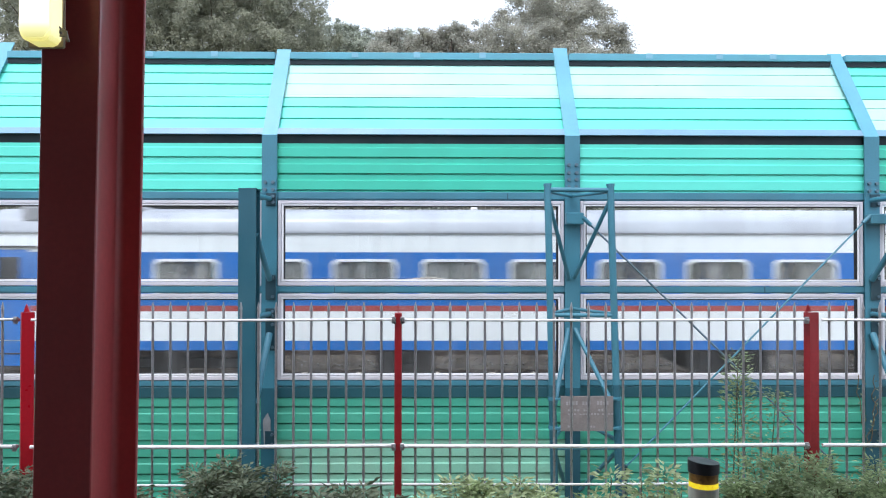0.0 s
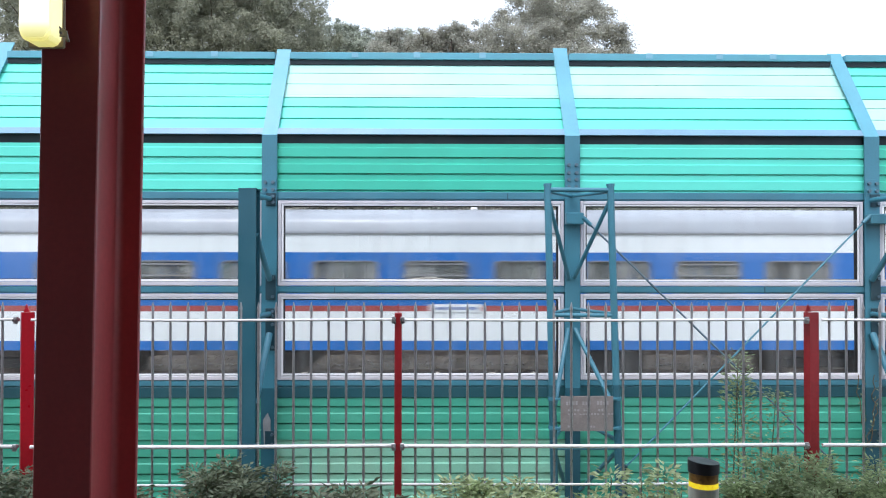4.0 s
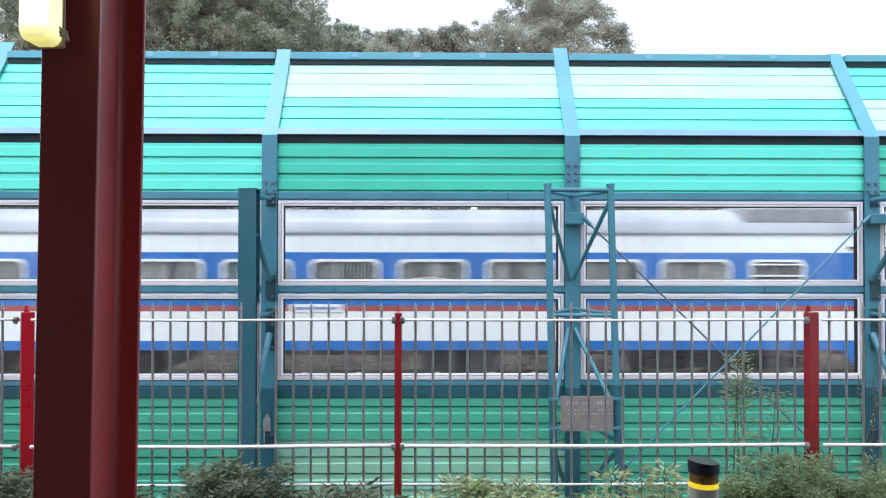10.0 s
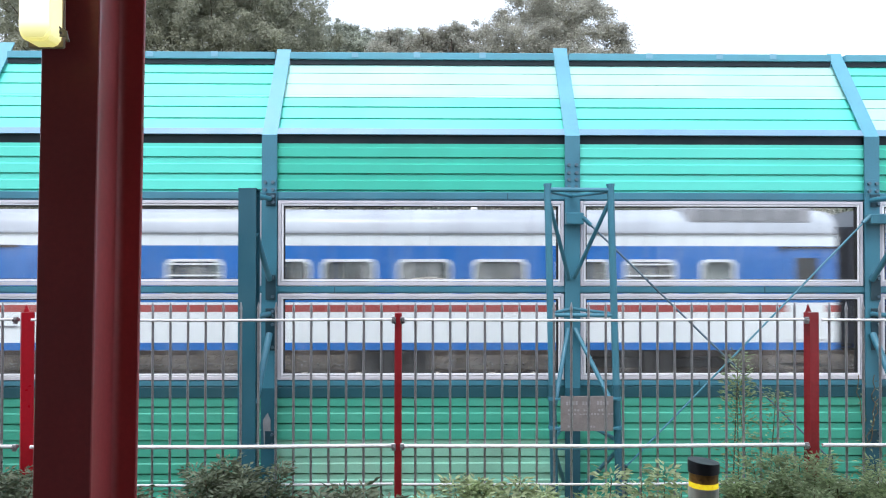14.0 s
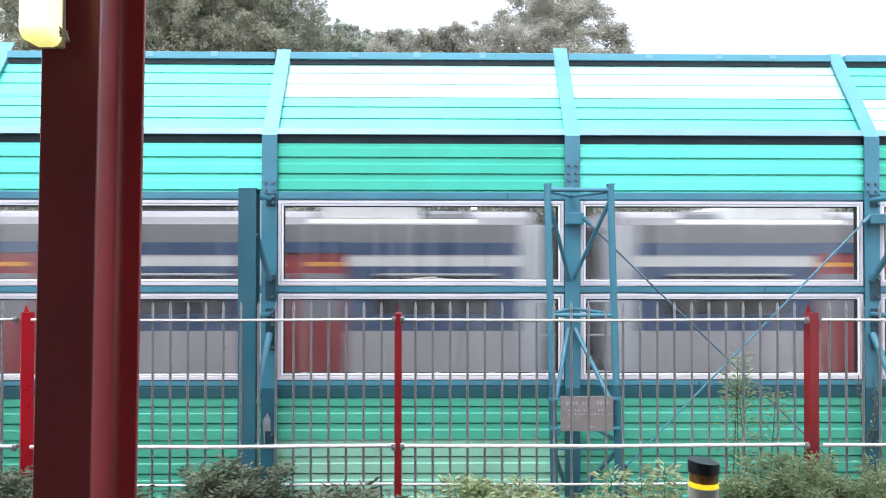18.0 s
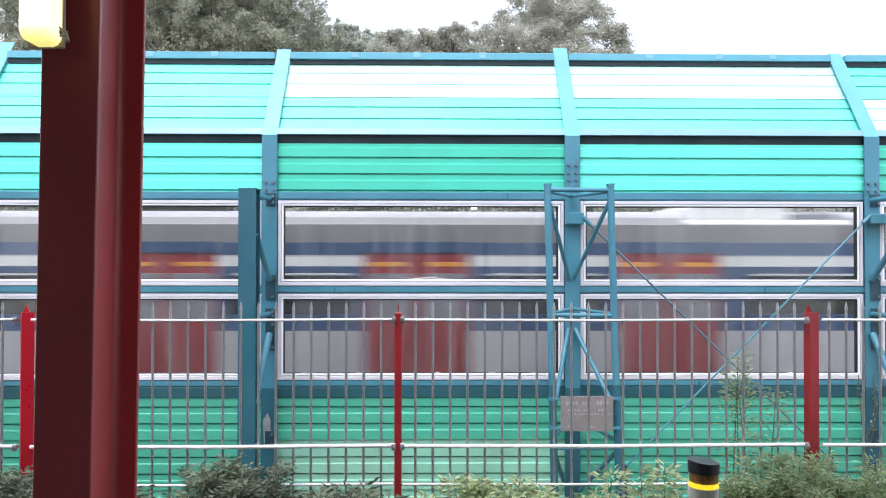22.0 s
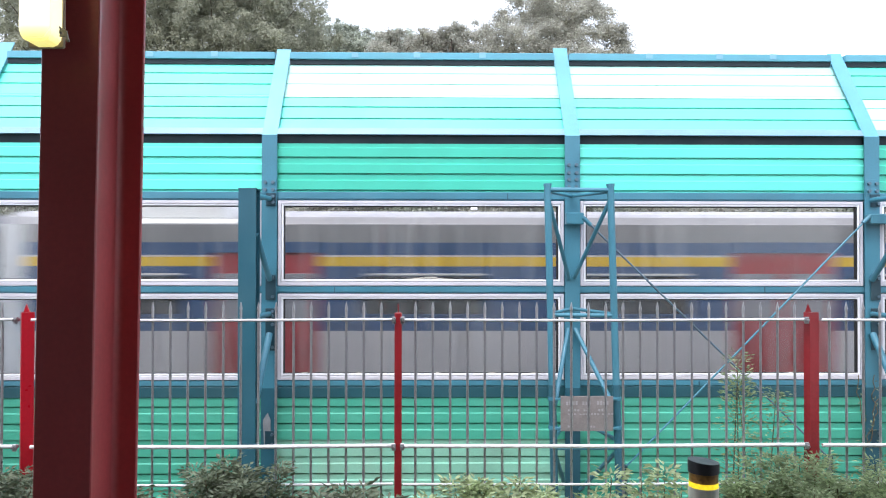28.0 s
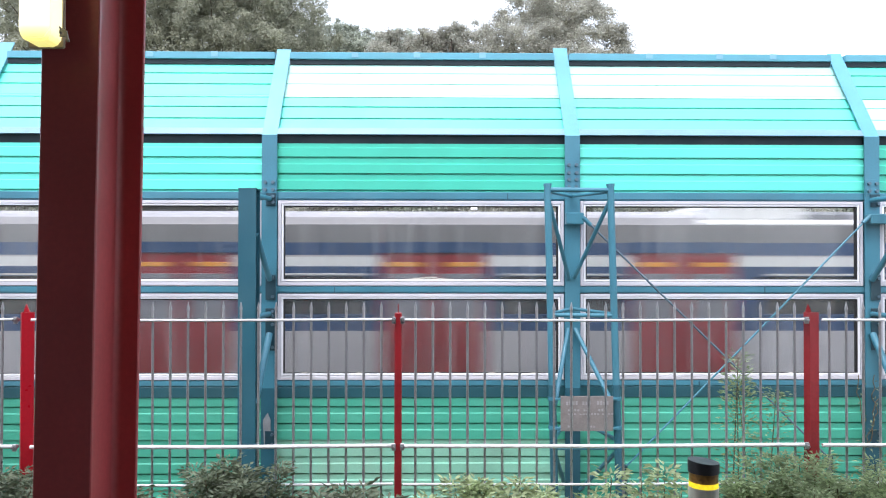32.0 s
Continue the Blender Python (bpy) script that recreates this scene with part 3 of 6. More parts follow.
for a, c in zip(strip[:-1], strip[1:]):
    for j in range(9):
        bm.faces.new((a[j], c[j], c[j + 1], a[j + 1])).material_index = 1 if j in (0, 1, 6) and noise.noise((a[j].co.x * 0.6, j * 1.3, 0.5)) > -0.4 else 0
# loose pale stones and dry litter lying on the bank
rng = np.random.default_rng(8)
stones, litter = B(), B()
for i in range(420):
    x, y, r = rng.uniform(-15, 15), rng.normal(19.84, 0.07), rng.uniform(0.012, 0.04)
    z = -1.17 + (y - 19.86) * 0.55 + 0.012
    v = [stones.verts.new((x + r * a * rng.uniform(0.6, 1.6), y + r * b * rng.uniform(0.6, 1.3), z + r * c * rng.uniform(0.4, 0.9)))
         for a, b, c in ((1, 0, 0), (-1, 0, 0), (0, 1, 0), (0, -1, 0), (0, 0, 1), (0, 0, -1))]
    for q in ((0, 2, 4), (2, 1, 4), (1, 3, 4), (3, 0, 4), (2, 0, 5), (1, 2, 5), (3, 1, 5), (0, 3, 5)):
        stones.faces.new([v[k] for k in q])
for i in range(9000):
    x, y = rng.uniform(-15, 15), rng.uniform(19.6, 20.5)
    z = (-1.18 + (y - 19.85) * 0.56 if y < 20.2 else -0.80) + 0.02
    a, k = rng.uniform(0, 6.28), rng.uniform(0.03, 0.12)
    dx, dy, up = math.cos(a) * k, math.sin(a) * k, rng.uniform(-0.02, 0.06)
    v = [litter.verts.new(p) for p in ((x, y, z), (x + dx - dy * 0.1, y + dy + dx * 0.1, z + up), (x + dx * 0.9 + dy * 0.1, y + dy * 0.9 - dx * 0.1, z + up * 1.2))]
    litter.faces.new(v)
solid("bank_stones", stones, "concrete", "pale loose stones along a crumbling bank", "stones", "stuff")
solid("dry_litter", litter, "straw", "dry grass litter strewn over a bank", "litter", "stuff")
solid("earth_bank", bm, ("earth_kerb", "soil"), "low crumbling earth bank at the foot of a slope", "bank", "structure")


def blades(name, count, x0, x1, y0, y1, h, material, label, seed):
    r = np.random.default_rng(seed)
    bm = B()
    for i in range(count):
        x, y = r.uniform(x0, x1), y0 + (y1 - y0) * r.uniform(0, 1) ** 1.3
        if noise.noise((x * 0.55, y * 0.8, seed * 1.7)) + 0.5 * noise.noise((x * 1.9, y * 2.3, seed)) < -0.12:
            continue
        z, a, k, lean = ground_height(x, y), r.uniform(0, 6.28), h * r.uniform(0.5, 1.4), r.uniform(0.1, 0.6)
        dx, dy, w = math.cos(a), math.sin(a), 0.012
        p = [(x - dy * w, y + dx * w, z - 0.02), (x + dy * w, y - dx * w, z - 0.02), (x + dx * k * lean * 0.4, y + dy * k * lean * 0.4, z + k * 0.6),
             (x + dx * k * lean, y + dy * k * lean, z + k)]
        v = [bm.verts.new(q) for q in p]
        bm.faces.new((v[0], v[1], v[2])), bm.faces.new((v[0], v[2], v[3]))
    return solid(name, bm, material, label, "grass", "stuff")


blades("slope_grass", 56000, -17, 15, 20.7, 29.5, 0.08, "grass", "short patchy green grass on the slope", 11)
blades("dry_grass", 11000, -17, 15, 20.5, 23.5, 0.09, "straw", "dry straw-coloured grass at the foot of the slope", 12)

bm = B()
box(bm, (-14, -5.2, -0.45), (14, 3.1, 0.0), 0.02)
solid("platform_floor", bm, "paving", "plain grey platform paving", "floor", "structure")
bm = B()
box(bm, (-14, 3.1, -0.5), (14, 5.1, 0.02))
solid("planting_bed", bm, "soil", "narrow planting bed with bare dark soil", "soil", "structure")
# assumed canopy above the view, its extent set to shade column and bushes
bm = B()
box(bm, (-11, -5.3, 3.05), (7.0, 2.45, 3.25), 0.02)
solid("ceiling", bm, "ceiling", "plain platform canopy soffit out of view, sized to shade the column", "ceiling", "structure")
# unseen wall added to hold back light from behind
bm = B()
box(bm, (-11, -5.5, 0.0), (7.0, -5.3, 3.25))
solid("wall_back", bm, "ceiling", "unseen plain wall added behind the platform to block light", "wall", "structure")

# ---- platform column with its lamp ----
column = thing("steel_column", (-1.04, 2.1, 0.0), "dark red painted steel H-section platform column", "column")
bm = B()
LEAN = Matrix(((1, 0, 0.0125, -0.0174), (0, 1, 0, 0), (0, 0, 1, 0), (0, 0, 0, 1)))  # slightly out of plumb
prism(bm, h_outline(0.163, 0.335, 0.016, 0.014, 0.024), 3.05, LEAN @ Matrix.Translation((-1.041, 2.1, 0.0)))
bmesh.ops.bevel(bm, geom=[e for e in bm.edges if abs(e.verts[0].co.z - e.verts[1].co.z) > 1], offset=0.003, segments=1, affect="EDGES")
bm.normal_update()
for f in bm.faces:
    f.smooth = True
for e in bm.edges:
    e.smooth = len(e.link_faces) == 2 and e.calc_face_angle(0) < 0.5
part("shaft", bm, "column_red", column)
bm = B()
box(bm, (-1.22, 1.98, 0.0), (-0.90, 2.56, 0.025), 0.005)
part("base_plate", bm, "column_red", column)

lamp = thing("bulkhead_lamp", (-1.087, 2.0, 2.275), "yellowed weatherproof fluorescent lamp, lit, clipped to a red column", "lamp")
bm = B()
box(bm, (-1.105, 2.02, 2.288), (-1.042, 2.097, 3.05), 0.010)
box(bm, (-1.099, 2.008, 2.268), (-1.001, 2.019, 3.05), 0.004)
part("housing", bm, "lamp_body", lamp)
bm = B()
prism(bm, [(-1.0925, 3.05), (-1.0925, 2.306), (-1.089, 2.290), (-1.081, 2.277), (-1.068, 2.2705), (-1.030, 2.2705), (-1.017, 2.276), (-1.009, 2.288), (-1.006, 2.306), (-1.006, 3.05)], 0.062,
      Matrix(((1, 0, 0, 0), (0, 0, 1, 1.945), (0, 1, 0, 0), (0, 0, 0, 1))))
bmesh.ops.bevel(bm, geom=[e for e in bm.edges if abs(e.verts[0].co.y - 1.945) < 1e-4 and abs(e.verts[1].co.y - 1.945) < 1e-4], offset=0.008, segments=3, affect="EDGES")
part("diffuser", bm, "lamp_cover", lamp, "glowing pale yellow diffuser")
bm = B()
box(bm, (-1.020, 1.990, 2.316), (-1.004, 2.000, 2.323), 0.001)
prism(bm, [(-1.012, 2.323), (-0.988, 2.312), (-0.981, 2.283), (-0.987, 2.282), (-0.994, 2.306), (-1.012, 2.311)], 0.006, Matrix(((1, 0, 0, 0), (0, 0, 1, 1.994), (0, 1, 0, 0), (0, 0, 0, 1))))
box(bm, (-1.012, 1.995, 2.296), (-0.991, 2.001, 2.303), 0.001)
tube(bm, (-1.008, 1.990, 2.308), (-1.008, 2.003, 2.308), 0.005, n=8)
part("latch", bm, "plate", lamp, "dull steel spring latch")

# ---- spiked bar fence with red posts ----
FY = 4.24
fence = thing("bar_fence", (0, FY, 0), "white and grey steel bar fence with spiked tops and red posts", "fence")
bm = B()
tube(bm, (0, 0, 0), (0, 0, 1.405), 0.0074, n=8)
tube(bm, (0, 0, 1.405), (0, 0, 1.447), 0.0105, 0.002, n=8)
bar_mesh = finish("bar", bm, "galv")
rows_of_bars = [(-4.35, 0.1, 20), (-2.20, 0.1003, 20), (-0.098, 0.0996, 23), (2.295, 0.0985, 21)]
for x0, step, count in rows_of_bars:
    for i in range(count):
        piece("bar", bar_mesh, fence, (x0 + step * i, FY, 0.0))
for x0, x1 in ((-4.45, -2.36), (-2.28, -0.225), (-0.17, 2.155), (2.245, 4.4)):
    for z, r in ((1.346, 0.0075), (0.626, 0.0115), (0.408, 0.008)):
        bm = B()
        mid = (x0 + x1) / 2
        tube(bm, (x0, FY - 0.014, z), (mid, FY - 0.014, z - 0.004), r, n=8)
        tube(bm, (mid, FY - 0.014, z - 0.004), (x1, FY - 0.014, z + 0.003), r, n=8)
        part("rail", bm, "white_bar", fence, "white coated horizontal rail")


def red_post(x, w, spike, turned, coat="red"):
    bm = B()
    if turned:
        prism(bm, [(-w / 2, 0.0), (-w / 2 + 0.022, -0.030), (w / 2, -0.012), (w / 2, -0.004), (-w / 2 + 0.022, -0.018), (-w / 2 + 0.01, 0.006)], 1.388,
              Matrix.Translation((x, FY + 0.02, 0)))
        prism(bm, [(-0.020, 0), (0.016, 0), (-0.004, 0.046)], 0.006, Matrix(((1, 0, 0, x - 0.008), (0, 0, 1, FY + 0.024), (0, 1, 0, 1.388), (0, 0, 0, 1))))
    else:
        box(bm, (x - w / 2, FY - 0.02, 0), (x + w / 2, FY + 0.02, 1.386), 0.004)
        box(bm, (x - 0.003, FY - 0.003, 1.386), (x + 0.003, FY + 0.003, 1.386 + spike), 0.001)
    p = part("post", bm, coat, fence, "red painted steel post")
    for z in (1.346, 0.626):
        for s in (-1, 1):
            bm = B()
            if turned and s > 0:
                continue
            bx = x + s * (w / 2 + 0.004)
            tube(bm, (bx, FY - 0.035, z), (bx, FY + 0.005, z), 0.012, n=8)
            box(bm, (bx - 0.012, FY - 0.03, z - 0.022), (bx + 0.012, FY - 0.016, z + 0.018), 0.003)
            tube(bm, (bx, FY - 0.05, z), (bx, FY - 0.035, z), 0.007, n=6)
            part("clip", bm, "galv", p, "bolted steel clip")


red_post(-0.197, 0.041, 0.05, False)
red_post(2.197, 0.083, 0.05, True)
red_post(-2.318, 0.083, 0.05, True, "red_fresh")
red_post(-4.42, 0.041, 0.05, False)

# ---- noise barrier ----
BY = 8.8
POSTS = [-9.20, -5.575, -1.946, 1.673, 5.293, 8.92]
BOT = -1.45
barrier = thing("noise_barrier", (1.673, BY, BOT), "teal steel noise barrier with ribbed green panels and clear panes", "noise barrier")
SLOPE = Vector((0, 0.80, 1.19)).normalized()
OUT = Vector((0, -SLOPE.z, SLOPE.y))
K0 = 3.168


def rib_mesh(length, height, first, pitch, material, deep=0.016, flat=False):
    """A ribbed metal panel: x along it, z down from its upper edge, y towards the back. Its shadow joints lie
    at first and every pitch below; under each joint the sheet is set back and then swells forward again."""
    cut = [(0.0, 0.016 if not flat else 0.0)]
    z = first
    if not flat:
        swell = first - pitch * 0.60
        if swell > 0.02:
            cut += [(swell, 0.016), (swell + pitch * 0.07, 0.0)]
    while z < height - deep - 0.006:
        cut += [(z, 0.0), (z + 0.001, 0.055 if flat else 0.018 + deep), (z + deep * 0.8, 0.055 if flat else 0.018 + deep)]
        if flat:
            cut += [(z + 0.002 + 0.8 * deep, 0.003)]
        else:
            cut += [(z + 0.002 + deep, 0.016)]
            if z + pitch * 0.47 < height - 0.01:
                cut += [(z + pitch * 0.40, 0.016), (z + pitch * 0.47, 0.0)]
        z += pitch
    cut += [(height, cut[-1][1])]
    pts = [(0.10, 0.0)] + [(y, -d) for d, y in cut] + [(0.10, -height)]
    bm = B()
    prism(bm, pts, length, Matrix(((0, 0, 1, 0), (1, 0, 0, 0), (0, 1, 0, 0), (0, 0, 0, 1))))
    # rear faces get the added bounce colour
    for f in bm.faces:
        if all(abs(v.co.y - 0.10) < 1e-5 for v in f.verts):
            f.material_index = 1
    return finish("panel", bm, (material, "panel_back"))


H_POST = h_outline(0.182, 0.20, 0.014, 0.010)
for i, x in enumerate(POSTS):
    bm = B()
    prism(bm, H_POST, K0 - 0.15, Matrix.Translation((x, BY, 0.15)))
    post = part("post", bm, "teal", barrier, "teal H-section upright")
    # lower length of the post in a darker teal
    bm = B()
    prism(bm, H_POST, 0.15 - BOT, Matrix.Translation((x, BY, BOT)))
    part("post_foot", bm, "teal_deep", post, "darker foot of the upright")
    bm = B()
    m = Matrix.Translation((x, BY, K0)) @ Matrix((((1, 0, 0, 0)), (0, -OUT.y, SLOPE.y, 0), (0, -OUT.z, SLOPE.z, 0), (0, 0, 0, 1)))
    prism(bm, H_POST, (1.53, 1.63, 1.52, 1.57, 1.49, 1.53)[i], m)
    # lighter teal puts the light on the slanted arm into its colour
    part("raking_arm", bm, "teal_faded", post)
    rows_z = [2.815, 2.72, 2.64, 2.55] if i in (3,) else [2.60, 2.51]
    bm = B()
    box(bm, (x - 0.085, BY - 0.010, rows_z[-1] - 0.05), (x + 0.085, BY - 0.002, rows_z[0] + 0.05), 0.002)
    part("splice_plate", bm, "teal", post)
    for z in rows_z:
        for s in (-0.045, 0.045):
            bm = B()
            tube(bm, (x + s, BY - 0.034, z), (x + s, BY - 0.010, z), 0.022, n=6)
            part("bolt", bm, "bolt", post)

bay_looks = [("mint", "mint", "green", "green_foot"), ("mint", "mint", "mint", "green_foot"), ("pale", "mint", "green", "faded"),
             ("pale", "mint", "mint", "green_foot"), ("mint", "pale", "green", "green_foot")]
for i, (top, low, flat, foot) in enumerate(bay_looks):
    x0, x1 = POSTS[i] + 0.012, POSTS[i + 1] - 0.012
    L = x1 - x0
    # raking panels, two high
    start = Vector((x0, BY, K0)) + SLOPE * 0.101 - OUT * 0.055
    turn = Matrix(((1, 0, 0, 0), (0, -OUT.y, SLOPE.y, 0), (0, -OUT.z, SLOPE.z, 0), (0, 0, 0, 1))).to_euler()
    for k, look_of in ((1, low), (2, top)):
        me = rib_mesh(L, 0.590, 0.149, 0.199, look_of, 0.009 if look_of == "pale" else 0.023, True)
        piece("raking_panel", me, barrier, start + SLOPE * (0.592 * k - (0.008 if k == 1 else 0.0)), turn)
    bm = B()
    strip = start + SLOPE * 0.590
    prism(bm, [(-0.004, 0.004), (0.02, 0.004), (0.02, 0.040), (-0.004, 0.040)], L,
          Matrix(((0, 0, 1, strip.x), (-OUT.y, SLOPE.y, 0, strip.y), (-OUT.z, SLOPE.z, 0, strip.z), (0, 0, 0, 1))))
    part("joint_strip", bm, "pale" if top == "pale" else "mint", barrier)
    bm = B()
    prism(bm, [(0.035, -0.006), (0.09, -0.006), (0.09, 0.001), (0.035, 0.001)], L,
          Matrix(((0, 0, 1, strip.x), (-OUT.y, SLOPE.y, 0, strip.y), (-OUT.z, SLOPE.z, 0, strip.z), (0, 0, 0, 1))))
    part("joint_seal", bm, "gasket", barrier)
    # upright panel above the panes
    me = rib_mesh(L, 0.585, 0.160, 0.197, flat)
    piece("upper_panel", me, barrier, (x0, BY + 0.05, 3.075))
    # panels at the foot
    me = rib_mesh(L, 0.597, 0.199, 0.199, "green_foot")
    piece("foot_panel", me, barrier, (x0, BY + 0.05, 0.018 + 0.11))
    me = rib_mesh(L, 0.597, 0.199, 0.199, foot)
    piece("foot_panel", me, barrier, (x0, BY + 0.05, -0.469))
    me = rib_mesh(L, 0.398, 0.199, 0.199, foot)
    piece("foot_panel", me, barrier, (x0, BY + 0.05, -1.068))
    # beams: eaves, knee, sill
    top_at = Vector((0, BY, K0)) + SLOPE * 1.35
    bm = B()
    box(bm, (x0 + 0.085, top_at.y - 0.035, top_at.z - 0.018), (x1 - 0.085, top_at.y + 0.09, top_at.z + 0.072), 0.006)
    # the beam's brightness from above is in its lighter teal
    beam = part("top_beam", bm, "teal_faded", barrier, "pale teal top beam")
    for cx in ((-8.6, -7.7, -6.8), (-4.5, -3.69, -2.86), (-1.05, -0.25, 0.60), (2.77, 3.69, 4.39), (6.2, 7.1, 8.0))[i]:
        bm = B()
        box(bm, (cx, top_at.y - 0.040, top_at.z + 0.005), (cx + 0.085, top_at.y - 0.034, top_at.z + 0.074), 0.001)
        part("clip_plate", bm, "teal_pale", beam, "small pale clip plate")
    # dark strip painting the shade beneath the top beam
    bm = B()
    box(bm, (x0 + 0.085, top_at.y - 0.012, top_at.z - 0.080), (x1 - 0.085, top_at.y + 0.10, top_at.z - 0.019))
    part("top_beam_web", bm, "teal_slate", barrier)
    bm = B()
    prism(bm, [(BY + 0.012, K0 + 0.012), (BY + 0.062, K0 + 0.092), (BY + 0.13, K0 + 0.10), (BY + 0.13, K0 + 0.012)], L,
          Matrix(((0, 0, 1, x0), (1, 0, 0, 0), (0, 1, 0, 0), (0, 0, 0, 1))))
    # lit upper edge of the knee, painted as a paler teal
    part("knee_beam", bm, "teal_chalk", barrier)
    # recess below the knee, its shade painted in near-black
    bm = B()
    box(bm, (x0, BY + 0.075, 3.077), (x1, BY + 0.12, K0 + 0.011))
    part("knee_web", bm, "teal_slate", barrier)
    # the lowest of these strips is a darker teal than the others
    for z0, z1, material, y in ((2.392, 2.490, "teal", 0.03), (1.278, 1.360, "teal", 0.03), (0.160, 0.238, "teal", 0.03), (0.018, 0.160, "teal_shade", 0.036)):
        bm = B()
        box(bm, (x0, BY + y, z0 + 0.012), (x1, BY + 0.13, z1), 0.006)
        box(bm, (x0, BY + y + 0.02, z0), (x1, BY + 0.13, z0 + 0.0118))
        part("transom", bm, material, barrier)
    # two glazed lights in white aluminium frames
    fx0, fx1 = POSTS[i] + 0.098, POSTS[i + 1] - 0.098
    for z0, z1 in ((1.363, 2.390), (0.240, 1.276)):
        bm = B()
        w, v, q0, q1 = 0.066, 0.038, z0 + 0.006, z1 - 0.006
        box(bm, (fx0, BY + 0.022, q0), (fx0 + v, BY + 0.10, q1), 0.004)
        box(bm, (fx1 - v, BY + 0.022, q0), (fx1, BY + 0.10, q1), 0.004)
        box(bm, (fx0 + v, BY + 0.022, q1 - v), (fx1 - v, BY + 0.10, q1), 0.004)
        box(bm, (fx0 + v, BY + 0.022, q0), (fx1 - v, BY + 0.10, q0 + v + 0.008), 0.004)
        fr = part("window_frame", bm, "alu", barrier, "white aluminium window frame")
        bm = B()
        e, f = v + 0.004, w
        box(bm, (fx0 + e, BY + 0.030, z0 + e + 0.014), (fx0 + f, BY + 0.10, z1 - e), 0.003)
        box(bm, (fx1 - f, BY + 0.030, z0 + e + 0.014), (fx1 - e, BY + 0.10, z1 - e), 0.003)
        box(bm, (fx0 + f, BY + 0.030, z1 - f), (fx1 - f, BY + 0.10, z1 - e - 0.004), 0.003)
        box(bm, (fx0 + f, BY + 0.030, z0 + e + 0.016), (fx1 - f, BY + 0.10, z0 + f + 0.014), 0.003)
        part("glazing_bead", bm, "bead", fr, "white glazing bead")
        bm = B()
        g = 0.014
        a, b_, c, d = fx0 + w, fx1 - w, z0 + w + 0.014, z1 - w
        box(bm, (a, BY + 0.040, c), (a + g, BY + 0.075, d))
        box(bm, (b_ - g * 1.6, BY + 0.040, c), (b_, BY + 0.075, d))
        box(bm, (a + g, BY + 0.040, d - g), (b_ - g * 1.6, BY + 0.075, d))
        box(bm, (a + g, BY + 0.040, c), (b_ - g * 1.6, BY + 0.075, c + g * 0.5))
        part("gasket", bm, "gasket", fr)
        bm = B()
        box(bm, (a + 0.004, BY + 0.052, c + 0.004), (b_ - 0.004, BY + 0.062, d - 0.004))
        pane = part("pane", bm, "pane", fr, "clear slightly streaked pane")
        pane.visible_shadow = False
# cover strips where the transoms are spliced
for x, z in ((0.45 - 1.62, 1.319), (4.0, 1.319), (-4.1, 1.319), (0.9, 2.441), (3.2, 0.199)):
    bm = B()
    box(bm, (x - 0.004, BY + 0.025, z - 0.036), (x + 0.004, BY + 0.0298, z + 0.036))
    part("splice_cover", bm, "teal_dark", barrier)


def sill_litter(x, z, wide, tall, count, seed):
    """Dry bits blown together on the lower bead of a pane."""
    rng = random.Random(seed)
    bm = B()
    for k in range(count):
        u = rng.gauss(0, 0.33)
        px, pz = x + u * wide, z + rng.random() * tall * max(0.15, 1 - abs(u) * 1.3)
        py = BY + 0.034 + rng.random() * 0.012
        a, l, w = rng.uniform(-0.7, 0.7), rng.uniform(0.012, 0.045), rng.uniform(0.003, 0.009)
        dx, dz = math.cos(a) * l, math.sin(a) * l * 0.5
        v = [bm.verts.new(p) for p in ((px, py, pz), (px + dx, py - 0.006, pz + dz), (px + dx, py - 0.004, pz + dz + w), (px, py + 0.003, pz + w))]
        bm.faces.new(v)
    solid("sill_litter", bm, "sill_dirt", "pale dry litter caught on a window sill", "litter", at=(x, BY + 0.04, z))


sill_litter(-0.06, 1.441, 0.34, 0.032, 130, 91)
for k, x in enumerate((-1.55, -0.9, -0.42, 0.05, 0.7, 1.2, 2.2, 2.9, 3.6, 4.3)):
    sill_litter(x, 0.318, 0.06, 0.015, 10, 92 + k)
# upper faces of the foot wall behind the panels
for x0, x1 in zip(POSTS[:-1], POSTS[1:]):
    bm = B()
    box(bm, (x0 + 0.1, BY - 0.02, BOT - 0.1), (x1 - 0.1, BY + 0.22, BOT + 0.02))
    part("footing", bm, "concrete", barrier)


